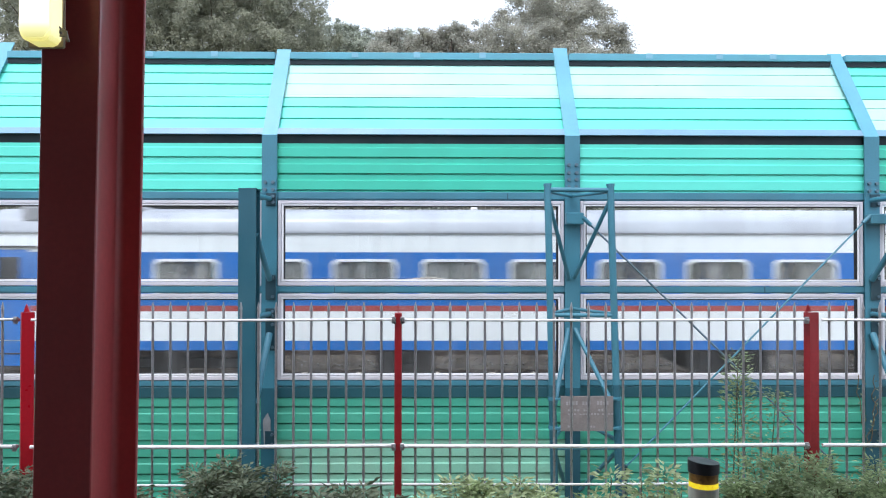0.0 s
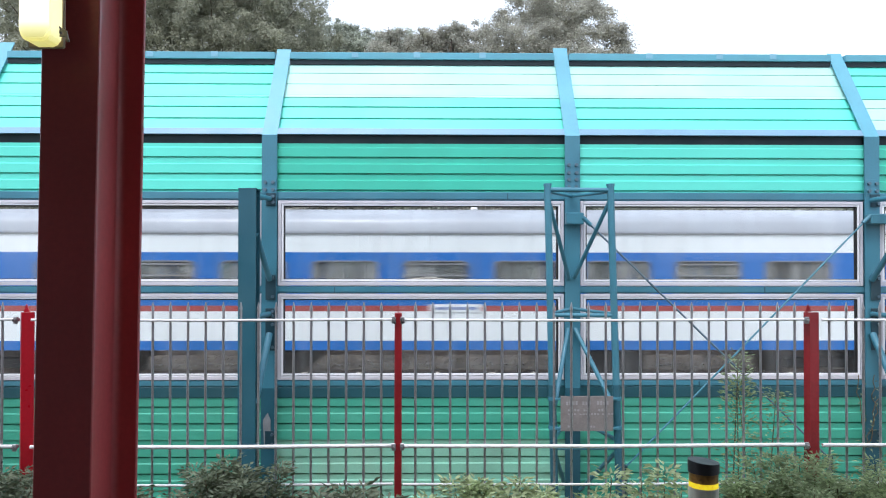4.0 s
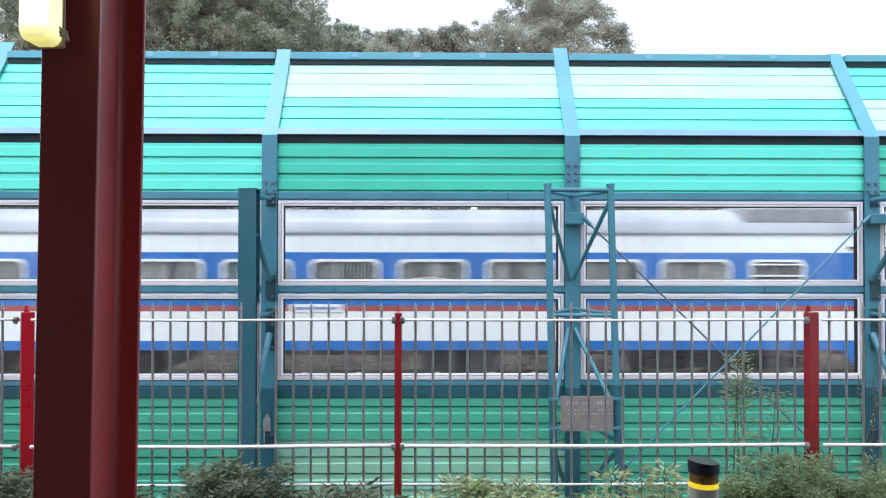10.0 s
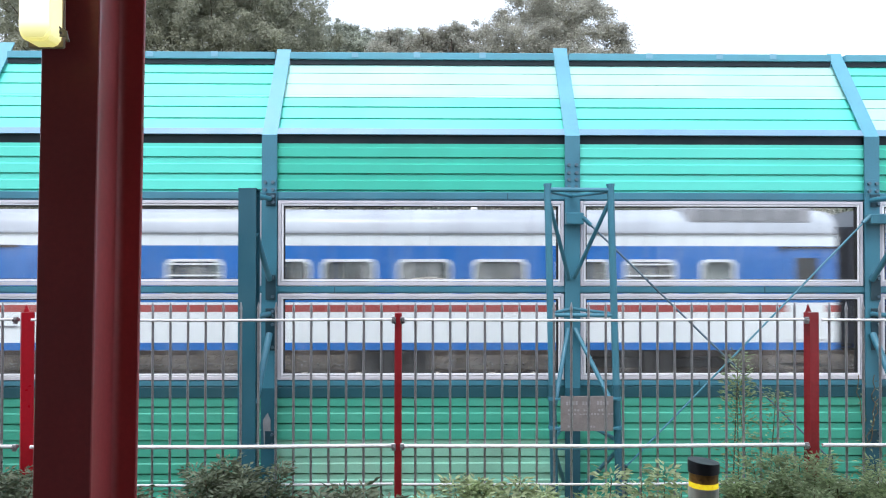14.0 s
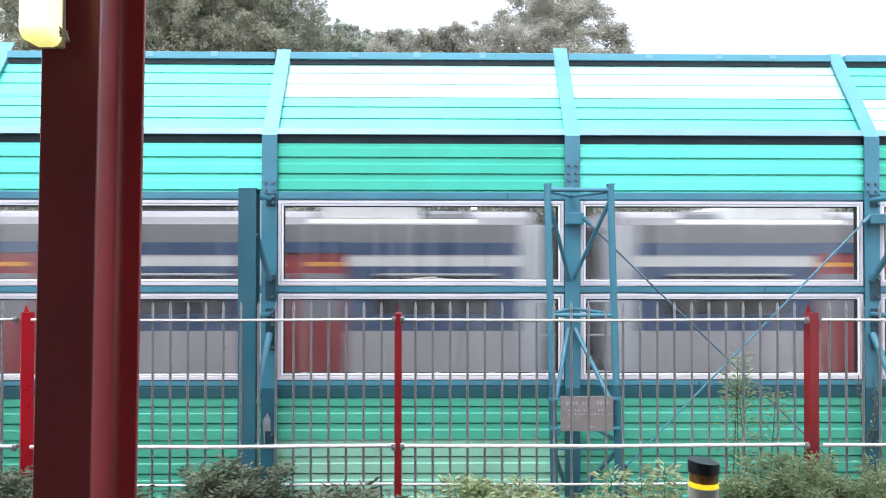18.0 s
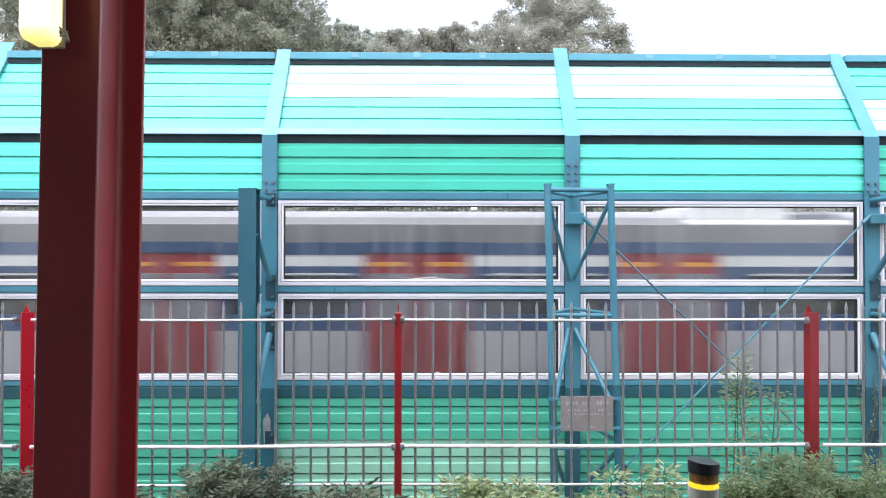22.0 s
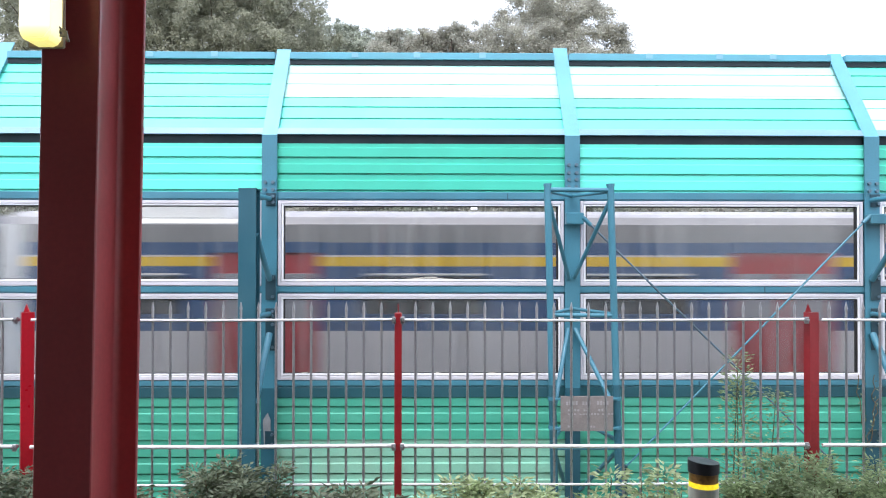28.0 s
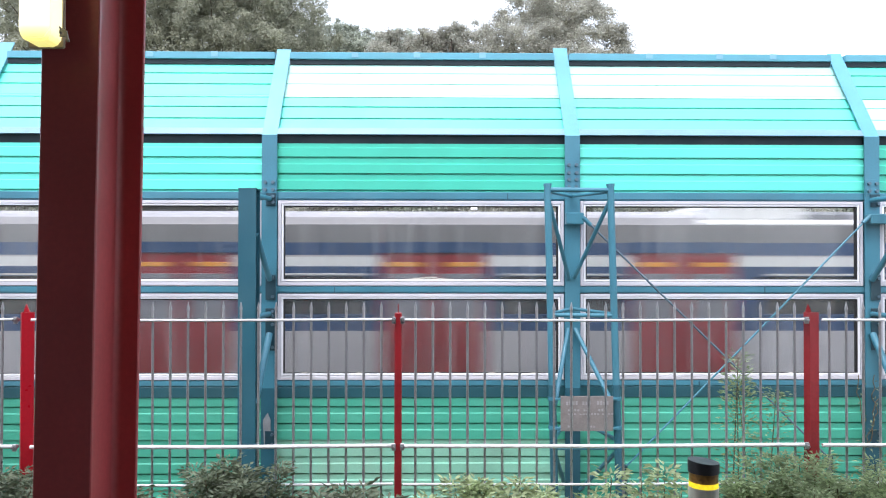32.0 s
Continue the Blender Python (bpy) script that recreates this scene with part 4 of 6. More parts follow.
# ---- braced props before the barrier ----
def prop(x, s, label):
    """An upright beside barrier post x on its side s, with tubular braces to it."""
    px, py = x + s * 0.085 * 1.0, 8.12
    p = thing("steel_prop", (px, py, -1.5), label, "steel prop", "props of the barrier")
    bm = B()
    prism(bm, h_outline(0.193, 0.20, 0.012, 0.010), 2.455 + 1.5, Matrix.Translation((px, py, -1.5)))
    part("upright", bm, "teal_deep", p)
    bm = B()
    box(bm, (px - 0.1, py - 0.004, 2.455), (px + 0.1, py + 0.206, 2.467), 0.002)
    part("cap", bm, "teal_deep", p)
    for a, c, r in ((2.40, 2.40, 0.030), (1.98, 1.44, 0.034), (1.035, 1.035, 0.030), (0.06, 0.80, 0.040)):
        bm = B()
        tube(bm, (px - s * 0.05, py + 0.19, a), (x - s * 0.02, BY - 0.02, c), r)
        part("brace", bm, "teal", p, "round teal brace")
    for z0, z1 in ((2.32, 2.47), (1.20, 1.50), (0.97, 1.10), (0.60, 0.95), (-0.55, -0.35)):
        bm = B()
        box(bm, (x - 0.03, BY - 0.018, z0), (x + 0.088, BY - 0.004, z1), 0.002)
        pl = part("gusset", bm, "teal_dark", p)
        for z in (z0 + 0.04, z1 - 0.04):
            bm = B()
            tube(bm, (x + 0.055, BY - 0.045, z), (x + 0.055, BY - 0.018, z), 0.02, n=6)
            part("bolt", bm, "bolt", pl)
    return p


prop(POSTS[2] - 0.005 - 0.002, -1, "dark teal steel prop braced to a barrier post")
prop(POSTS[4], 1, "dark teal steel prop braced to a barrier post")
prop(POSTS[1], -1, "dark teal steel prop braced to a barrier post")

# ---- lattice mast and tie rods ----
TY = 8.15
mast = thing("lattice_mast", (1.67, TY, -1.5), "teal tubular lattice mast standing before a barrier post", "mast")
LL, RL = ((1.345, TY, -0.75), (1.272, TY, 2.50)), ((2.062, TY, -0.75), (1.972, TY, 2.50))


def on(leg, z):
    a, c = Vector(leg[0]), Vector(leg[1])
    return a + (c - a) * ((z - a.z) / (c.z - a.z))


REAR = [Vector((1.655, BY - 0.03, z)) for z in (2.44, 1.46, 1.10, 0.86, -0.18, -0.35)]
for leg in (LL, RL):
    bm = B()
    tube(bm, on(leg, 0.30), on(leg, 2.50), 0.039, n=14)
    tube(bm, on(leg, 2.50), on(leg, 2.525), 0.046, n=14)
    upper = part("leg", bm, "teal", mast)
    # lower length of the leg, a little thicker and darker
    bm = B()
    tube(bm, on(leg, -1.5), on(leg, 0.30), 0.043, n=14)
    part("leg_sleeve", bm, "teal_deep", upper, "darker, slightly thicker lower length of the leg")
for a, c, r in ((on(LL, 2.46), on(RL, 2.455), 0.026), (on(LL, 2.44), REAR[0], 0.02), (on(RL, 2.44), REAR[0], 0.02),
                (on(LL, 2.38), REAR[1] + Vector((-0.03, 0, 0)), 0.024), (on(RL, 2.36), REAR[1] + Vector((0.03, 0, 0)), 0.024),
                (on(LL, 1.07), on(RL, 1.065), 0.024), (on(LL, 1.08), REAR[2], 0.02), (on(RL, 1.08), REAR[2], 0.02),
                (on(LL, -0.05), REAR[3] + Vector((-0.04, 0, 0)), 0.026), (on(RL, -0.02), REAR[3] + Vector((0.04, 0, 0)), 0.026),
                (on(LL, -0.30), REAR[4] + Vector((-0.03, 0, 0)), 0.024), (on(RL, -0.32), REAR[4] + Vector((0.03, 0, 0)), 0.024),
                (on(LL, -0.40), on(RL, -0.40), 0.02), (on(LL, -0.40), REAR[5] + Vector((-0.1, 0, -0.6)), 0.026), (on(RL, -0.42), REAR[5] + Vector((0.1, 0, -0.7)), 0.026)):
    bm = B()
    tube(bm, a, c, r, n=10)
    part("lacing", bm, "teal", mast)
bm = B()
box(bm, (1.58, BY - 0.11, 2.10), (1.79, BY - 0.004, 2.24), 0.01)
part("bracket", bm, "teal", mast)
sign = thing("notice_plate", (1.70, TY - 0.05, -0.2), "weathered grey metal notice plate clamped to a mast", "sign")
bm = B()
box(bm, (1.405, TY - 0.062, -0.198), (1.985, TY - 0.054, 0.186), 0.003)
part("plate", bm, "plate", sign)
r = random.Random(3)
for row, (z, h, n) in enumerate(((0.09, 0.05, 3), (0.02, 0.03, 3), (-0.02, 0.022, 4), (-0.16, 0.026, 2))):
    for i in range(n):
        x = 1.47 + i * (0.5 / n) + r.uniform(-0.01, 0.02)
        bm = B()
        for k in range(r.randint(2, 4)):
            box(bm, (x + k * 0.034, TY - 0.0645, z), (x + k * 0.034 + 0.022, TY - 0.0625, z + h * r.uniform(0.6, 1)))
        part("mark", bm, "plate_mark", sign, "worn pale mark")
for leg, z in ((LL, 0.15), (LL, -0.17), (RL, 0.15), (RL, -0.17)):
    bm = B()
    q = on(leg, z)
    tube(bm, q - Vector((0, 0, 0.02)), q + Vector((0, 0, 0.02)), 0.053, n=14)
    box(bm, (min(q.x, 1.70) if q.x < 1.5 else 1.93, TY - 0.058, z - 0.012), (1.45 if q.x < 1.5 else q.x, TY - 0.03, z + 0.012), 0.002)
    part("clamp", bm, "teal", sign)

for a, c, name in (((1.80, BY - 0.10, 2.16), (4.60, BY - 0.30, -0.62), 0), ((5.19, BY - 0.10, 2.19), (2.215, BY - 0.30, -0.72), 1)):
    rod = thing("tie_rod", c, "thin teal steel tie rod crossing before the barrier", "tie rod", "crossed tie rods")
    bm = B()
    tube(bm, a, c, 0.0115, n=8)
    part("rod", bm, "bolt" if name == 0 else "teal", rod)
    bm = B()
    a = Vector(a)
    d = (Vector(c) - a).normalized()
    tube(bm, a - d * 0.03, a + d * 0.10, 0.026, n=10)
    part("eye_end", bm, "teal", rod)
    bm = B()
    q = Vector(c)
    box(bm, q + Vector((-0.03, -0.02, -1.0)), q + Vector((0.03, 0.02, 0.04)), 0.004)
    part("anchor", bm, "teal_dark", rod)
bm = B()
box(bm, (5.20, BY - 0.13, 2.11), (5.62, BY - 0.004, 2.23), 0.01)
solid("rod_bracket", bm, "teal", "teal steel bracket on a barrier post", "bracket", at=(5.3, BY - 0.05, 2.17))
bm = B()
prism(bm, [(-0.045, 0.02), (0.03, 0), (0.045, 0.30), (-0.01, 0.38), (-0.045, 0.30)], 0.006, Matrix(((-1, 0, 0, -1.965), (0, 0, 1, BY - 0.012), (0, 1, 0, -0.52), (0, 0, 0, 1))))
solid("torn_sheet", bm, "film_scrap", "grey torn plastic sheet stuck to a barrier post", "sheet", at=(-1.965, BY, -0.5))

# ---- bollard light ----
boll = thing("bollard_light", (0.957, 2.6, 0.0), "grey bollard light with an amber lens and a slanted black cap", "bollard")
c = Vector((0.957, 2.6, 0))
bm = B()
tube(bm, c, c + Vector((0, 0, 0.896)), 0.0515, n=28)
part("shaft", bm, "bollard", boll)
bm = B()
tube(bm, c + Vector((0, 0, 0.8962)), c + Vector((0, 0, 0.914)), 0.0505, n=28)
part("lens", bm, "amber", boll, "glowing amber lens ring")
bm = B()
tube(bm, c + Vector((0, 0, 0.9142)), c + Vector((0, 0, 0.947)), 0.050, n=28)
part("lens_band", bm, "amber_dark", boll)
bm = B()
tube(bm, c + Vector((0, 0, 0.947)), c + Vector((0, 0, 0.985)), 0.0535, n=32)
for v in bm.verts:
    if v.co.z > 0.96:
        v.co.z += -0.10 * (v.co.x - c.x)
part("cap", bm, "black", boll, "black cap with a slanted top")


# ---- plants ----
def leaf_mesh(name, places, size, wide, rng, material, droop=0.3):
    """Many pointed leaves, each two folded faces, at the given places and headings."""
    verts, faces = [], []
    for p, d in places:
        d = Vector(d).normalized()
        side = d.cross(Vector((rng.uniform(-1, 1), rng.uniform(-1, 1), rng.uniform(0.2, 1.2)))).normalized()
        k, w = size * rng.uniform(0.6, 1.3), wide * rng.uniform(0.7, 1.25)
        up = side.cross(d)
        p = Vector(p)
        tip = p + d * k - Vector((0, 0, droop * k * rng.uniform(0, 1)))
        mid = p + d * k * 0.45 - up * w * 0.25
        i = len(verts)
        verts += [tuple(p), tuple(mid + side * w * 0.5 + up * w * 0.25), tuple(tip), tuple(mid - side * w * 0.5 + up * w * 0.25)]
        faces += [(i, i + 1, i + 2), (i, i + 2, i + 3)]
    me = bpy.data.meshes.new(name)
    me.from_pydata(verts, [], faces)
    me.materials.append(M[material])
    return me


def tree(x, y, height, spread, seed, material, low=0.3, leaf=0.155, clumps=75, per=1300, fill=1.0, label="broad leafy tree beyond the railway"):
    rng = random.Random(seed)
    z0 = ground_height(x, y) - 0.1
    t = thing("tree", (x, y, z0), label, "tree", "trees beyond the railway")
    bm = B()
    h0 = (height - z0) * 0.45
    p, r = Vector((x, y, z0)), 0.03 * (height - z0) * 0.55 + 0.06
    for k in range(4):
        q = p + Vector((rng.uniform(-0.25, 0.25), rng.uniform(-0.25, 0.25), h0 / 4))
        tube(bm, p, q, r, r * 0.86, 9)
        p, r = q, r * 0.86
    trunk_top = p
    mid_z, half_z = z0 + (height - z0) * (0.5 + low / 2), (height - z0) * (0.5 - low / 2)
    places, centres = [], []
    for i in range(clumps):
        while True:
            a = Vector((rng.uniform(-1, 1), rng.uniform(-1, 1), rng.uniform(-1, 1)))
            if 0.25 < a.length < 1.0:
                break
        a *= 0.88 + 0.22 * noise.noise(Vector((a.x * 2 + seed, a.y * 2, a.z * 2)))
        centres.append(Vector((x + a.x * spread, y + a.y * spread, mid_z + a.z * half_z)))
    for cpt in centres[:: max(1, clumps // 16)]:
        knee = trunk_top.lerp(cpt, 0.5) + Vector((0, 0, 0.3))
        tube(bm, trunk_top - Vector((0, 0, rng.uniform(0, h0 * 0.4))), knee, r * 0.5, r * 0.3, 6)
        tube(bm, knee, cpt, r * 0.3, 0.02, 6)
        for _ in range(2):
            tube(bm, knee.lerp(cpt, rng.uniform(0.2, 0.8)), cpt + Vector([rng.gauss(0, 0.7) for _ in range(3)]), r * 0.12, 0.012, 5)
    part("trunk", bm, "bark", t, "brown trunk with branching limbs")
    for cpt in centres:
        cr = spread * rng.uniform(0.16, 0.34) * fill
        thin = 0.25 if cpt.z < mid_z - 0.1 * half_z and height > 11 else 1.0
        for _ in range(int(per * thin * rng.uniform(0.5, 1.3))):
            g = Vector((rng.gauss(0, 1), rng.gauss(0, 1), rng.gauss(0, 0.75)))
            if g.length > 2.1:
                continue
            places.append((cpt + g * cr * 0.6, g + Vector((rng.gauss(0, 0.6), rng.gauss(0, 0.6), rng.gauss(-0.2, 0.5)))))
    me = leaf_mesh("crown", [(Vector(a) - PLACE[t], b) for a, b in places], leaf, leaf * 0.55, rng, material)
    crown = new("crown", me)
    crown.parent = t
    tagged(crown, "uneven crown of small leaves")
    return t


def leaf_cloud(name, at, facing, size, rng, material):
    """Many small leaves at the rows of at, each a folded blade whose face looks along its row of facing."""
    n = len(at)
    facing = facing / np.linalg.norm(facing, axis=1, keepdims=True)
    along = np.cross(facing, rng.normal(size=(n, 3)))
    along /= np.linalg.norm(along, axis=1, keepdims=True)
    side = np.cross(facing, along)
    k = size * rng.uniform(0.6, 1.35, (n, 1))
    w = k * rng.uniform(0.25, 0.38, (n, 1))
    mid = at + along * k * 0.45
    verts = np.stack([at, mid + side * w + facing * w * 0.4, at + along * k, mid - side * w + facing * w * 0.4], 1).reshape(-1, 3)
    i = np.arange(n)[:, None] * 4
    faces = np.concatenate([i + (0, 1, 2), i + (0, 2, 3)])
    me = bpy.data.meshes.new(name)
    me.from_pydata(verts.tolist(), [], faces.tolist())
    me.materials.append(M[material])
    return me


def crowned_tree(x, y, mid_z, spread, half_z, seed, material, clumps=500, per=230, leaf=0.12, holes=-0.32, dense_above=-0.1, label="broad leafy tree beyond the railway"):
    """A tall tree whose crown is built of many small leafy clumps on branching limbs, with gaps between them."""
    rng = np.random.default_rng(seed)
    z0 = ground_height(x, y) - 0.1
    t = thing("tree", (x, y, z0), label, "tree", "trees beyond the railway")
    centres, sizes = [], []
    while len(centres) < clumps:
        a = rng.normal(size=3)
        a /= np.linalg.norm(a)
        lump = noise.noise(Vector(a * 2.2) + Vector((seed * 1.3, 0, 0)))
        gap = noise.noise(Vector(a * 5.0) + Vector((0, seed * 0.7, 3.0)))
        if gap < holes:
            continue
        f = (0.30 + 0.70 * rng.uniform() ** 0.55) * (1.0 + 0.15 * lump)
        centres.append(np.array((x, y, mid_z)) + a * f * np.array((spread, spread, half_z)))
        sizes.append(rng.uniform(0.24, 0.52) * (0.7 + 0.06 * spread))
    bm = B()
    top = Vector((x, y, mid_z - half_z * 0.45))
    p, r = Vector((x, y, z0)), 0.06 + 0.017 * (mid_z - z0)
    for k in range(4):
        q = Vector((x, y, z0)).lerp(top, (k + 1) / 4) + Vector((rng.normal(0, 0.12), rng.normal(0, 0.12), 0))
        tube(bm, p, q, r, r * 0.87, 9)
        p, r = q, r * 0.87
    for c in centres[:: max(1, clumps // 46)]:
        c = Vector(c)
        knee = p.lerp(c, rng.uniform(0.4, 0.6)) + Vector((0, 0, 0.05 * half_z))
        tube(bm, p - Vector((0, 0, rng.uniform(0, 0.6))), knee, r * 0.42, r * 0.24, 6)
        tube(bm, knee, c, r * 0.24, 0.02, 6)
        for _ in range(3):
            a = knee.lerp(c, rng.uniform(0.2, 0.9))
            tube(bm, a, a + Vector(rng.normal(0, 0.55, 3)), r * 0.09, 0.01, 5)
    part("trunk", bm, "bark", t, "brown trunk with branching limbs")
    at, facing = [], []
    for c, cr in zip(centres, sizes):
        n = int(per * (cr / 0.4) ** 1.5)
        if c[2] < mid_z + dense_above * half_z or c[1] > y + 0.45 * spread:
            n //= 6
        g = rng.normal(size=(n, 3)) + (0, 0, 0.35)
        g /= np.linalg.norm(g, axis=1, keepdims=True)
        rad = cr * np.abs(rng.normal(0.85, 0.42, (n, 1))) * (1 + 0.25 * np.sin(7 * g[:, :1] + seed) * np.cos(6 * g[:, 2:] + cr * 40))
        at.append(c + g * rad * (1, 1, 0.72))
        facing.append(g + (0, 0, 0.45) + rng.normal(0, 0.35, (n, 3)))
    crown = new("crown", leaf_cloud("crown", np.concatenate(at) - np.array(PLACE[t]), np.concatenate(facing), leaf, rng, material))
    crown.parent = t
    tagged(crown, "uneven crown of small leafy clumps")
    return t


def bush(x0, x1, y0, y1, top, count, seed, material, label, size=0.075, sprouts=(), peak=1.0):
    rng = random.Random(seed)
    t = thing("bush", ((x0 + x1) / 2, (y0 + y1) / 2, 0.0), label, "bush", "bushes along the fence")
    places, bm = [], B()
    stems = []
    for i in range(max(5, int((x1 - x0) * 60))):
        f = rng.random()
        x, y = x0 + (x1 - x0) * f, rng.uniform(y0, y1)
        h = top * (0.86 + 0.22 * noise.noise(Vector((x * 3.1, seed, 0)))) * rng.uniform(0.72, 1.06) * (1 - 0.35 * abs(2 * f - 1) ** 3)
        stems.append((Vector((x, y, 0)), Vector((x + rng.gauss(0, 0.06), y + rng.gauss(0, 0.05), h)), 1.0))
    for sx, sy, sh in sprouts:
        stems.append((Vector((sx, sy, 0)), Vector((sx + rng.gauss(0, 0.05), sy, sh)), 0.7))
    per = count // len(stems)
    for a, c, dens in stems:
        tube(bm, a, c, 0.006, 0.002, 5)
        for k in range(int(per * dens)):
            u = 1 - rng.random() ** 1.7 * 0.75
            q = a.lerp(c, u)
            ang, out = rng.uniform(0, 6.283), rng.uniform(0.0, 0.12) * (1.15 - u * 0.5)
            d = Vector((math.cos(ang), math.sin(ang), rng.uniform(-0.1, 0.75)))
            places.append((q + Vector((d.x * out, d.y * out, rng.uniform(-0.02, 0.04))), d))
    tagged(part("stem_tangle", bm, "stem", t), kind="stuff")
    me = leaf_mesh("leaves", [(Vector(a) - PLACE[t], b) for a, b in places], size, size * 0.34, rng, material, 0.25)
    leaves = new("leaves", me)
    leaves.parent = t
    return t


bush(-2.75, -2.05, 3.75, 4.10, 0.64, 17000, 1, "bush_dark", "dull green bush at the foot of a fence", 0.038)
bush(-1.85, -1.46, 3.80, 4.15, 0.54, 9000, 2, "bush_dark", "dull green low bush at the foot of a fence", 0.038)
bush(-1.25, -0.79, 3.80, 4.15, 0.63, 13000, 3, "bush_dark", "dull green bush at the foot of a fence", 0.04)
bush(-0.68, -0.22, 3.85, 4.15, 0.50, 4000, 4, "bush_dark", "thin dull green bush with bare twigs", 0.06)
bush(0.10, 0.75, 3.60, 4.05, 0.54, 11000, 5, "bush_light", "yellow-green leafy bush before a bar fence", 0.05)
bush(0.72, 1.42, 3.45, 3.95, 0.51, 10000, 6, "bush_light", "yellow-green leafy bush with upright shoots", 0.054, sprouts=((0.84, 3.7, 0.60), (1.04, 3.7, 0.58), (1.16, 3.75, 0.62), (1.22, 3.7, 0.55)))
bush(1.55, 2.25, 3.70, 4.15, 0.68, 21000, 7, "bush_mid", "fine-leaved green bush round a red post", 0.034, sprouts=((1.74, 4.3, 1.12), (1.80, 4.32, 0.98), (1.90, 4.34, 0.96), (1.97, 4.36, 0.90)))
bush(2.15, 2.95, 3.55, 4.10, 0.72, 22000, 8, "bush_mid", "fine-leaved yellow-green bush before a bar fence", 0.034)

def vine(x, y, z0, z1, count, seed):
    """A dried creeper hanging on a barrier post."""
    rng = random.Random(seed)
    t = thing("dry_creeper", (x, y, z0), "dried grey-brown creeper clinging to a barrier post", "creeper")
    bm, places = B(), []
    for k in range(3):
        p = Vector((x + rng.uniform(-0.03, 0.03), y, z0))
        while p.z < z1 * rng.uniform(0.8, 1):
            q = p + Vector((rng.gauss(0, 0.025), rng.gauss(0, 0.01), rng.uniform(0.05, 0.1)))
            tube(bm, p, q, 0.005, n=5)
            for _ in range(count // 20):
                places.append((p + Vector((rng.gauss(0, 0.03), rng.gauss(-0.02, 0.02), 0)), (rng.gauss(0, 1), rng.gauss(-0.5, 0.6), rng.gauss(-0.2, 0.7))))
            p = q
    part("stem", bm, "stem", t)
    me = leaf_mesh("leaves", [(Vector(a) - PLACE[t], b) for a, b in places], 0.055, 0.022, rng, "bush_dark", 0.4)
    o = new("leaves", me)
    o.parent = t


vine(5.17, 8.74, -0.55, 0.30, 20, 71)
vine(-1.83, 8.74, 2.50, 2.66, 20, 72)
vine(-1.80, 9.03, 3.30, 3.62, 20, 73)

# ---- beyond the railway ----
FENCE2 = 29.0
far_fence = thing("far_fence", (0, FENCE2, 0), "grey steel bar fence with bent tops on a grass slope", "fence")


def far_fence_base(x):
    return min(0.69, max(-1.1, -0.33 - 0.12 * x)) - 0.02


far_bars = []
for lean in (-0.10, 0.10):
    bm = B()
    tube(bm, (0, 0, 0), (0, 0, 1.53), 0.022, n=5)
    tube(bm, (0, 0, 1.53), (lean, -0.12, 1.98), 0.022, 0.015, n=5)
    far_bars.append(finish("bar", bm, "bg_galv"))
for i in range(205):
    x = -12.6 + i * 0.14
    piece("bar", far_bars[0 if x < -3.6 else 1], far_fence, (x, FENCE2, far_fence_base(x)))
for i in range(12):
    x = -14.13 + i * 2.65
    bm = B()
    box(bm, (x - 0.04, FENCE2 + 0.03, far_fence_base(x) - 0.2), (x + 0.04, FENCE2 + 0.11, far_fence_base(x) + 1.57))
    tube(bm, (x, FENCE2 + 0.07, far_fence_base(x) + 1.56), (x + 0.11, FENCE2 - 0.05, far_fence_base(x) + 2.06), 0.04, n=6)
    part("post", bm, "bg_galv", far_fence)
    if i < 11:
        for h in (0.3, 1.50):
            bm = B()
            x2 = x + 2.65
            tube(bm, (x, FENCE2 + 0.03, far_fence_base(x) + h), (x2, FENCE2 + 0.03, far_fence_base(x2) + h), 0.02, n=6)
            part("rail", bm, "bg_galv", far_fence)
for x0, x1, z0, z1, material, label in ((-5.30, -4.55, 1.85, 2.27, "sign_blue", "blue notice board fixed to a far fence"),
                                        (-4.40, -3.70, 1.42, 2.35, "sign_pale", "pale faded notice board fixed to a far fence"),
                                        (-5.75, -5.42, 1.75, 2.10, "sign_pale", "small pale notice fixed to a far fence"),
                                        (-11.6, -11.0, 1.2, 2.3, "sign_pale", "pale board fixed to a far fence")):
    nb = thing("notice_board", ((x0 + x1) / 2, FENCE2 - 0.06, z0), label, "sign", "notices on the far fence")
    bm = B()
    box(bm, (x0, FENCE2 + 0.05, z0), (x1, FENCE2 + 0.08, z1), 0.005)
    part("board", bm, material, nb)
    bm = B()
    for k in range(3):
        zz = z1 - (k + 0.7) * (z1 - z0) / 3.6
        for q in range(4):
            xx = x0 + (x1 - x0) * (0.1 + 0.21 * q)
            box(bm, (xx, FENCE2 + 0.042, zz), (xx + (x1 - x0) * 0.15, FENCE2 + 0.048, zz + 0.05))
    part("marks", bm, "sign_pale" if material == "sign_blue" else "wall", nb, "unreadable printed bars")

gate = thing("service_gate", (-8.0, 28.6, 0.4), "teal steel service gate with pale infill panels", "gate")
gx0, gx1, gz0, gz1 = -8.55, -7.05, 0.45, 2.78
bm = B()
for a, c in (((gx0, gz0), (gx0 + 0.12, gz1)), ((gx1 - 0.12, gz0), (gx1, gz1)), ((gx0 + 0.12, gz1 - 0.12), (gx1 - 0.12, gz1))):
    box(bm, (a[0], 28.5, a[1]), (c[0], 28.62, c[1]), 0.01)
part("gate_frame", bm, "teal", gate)
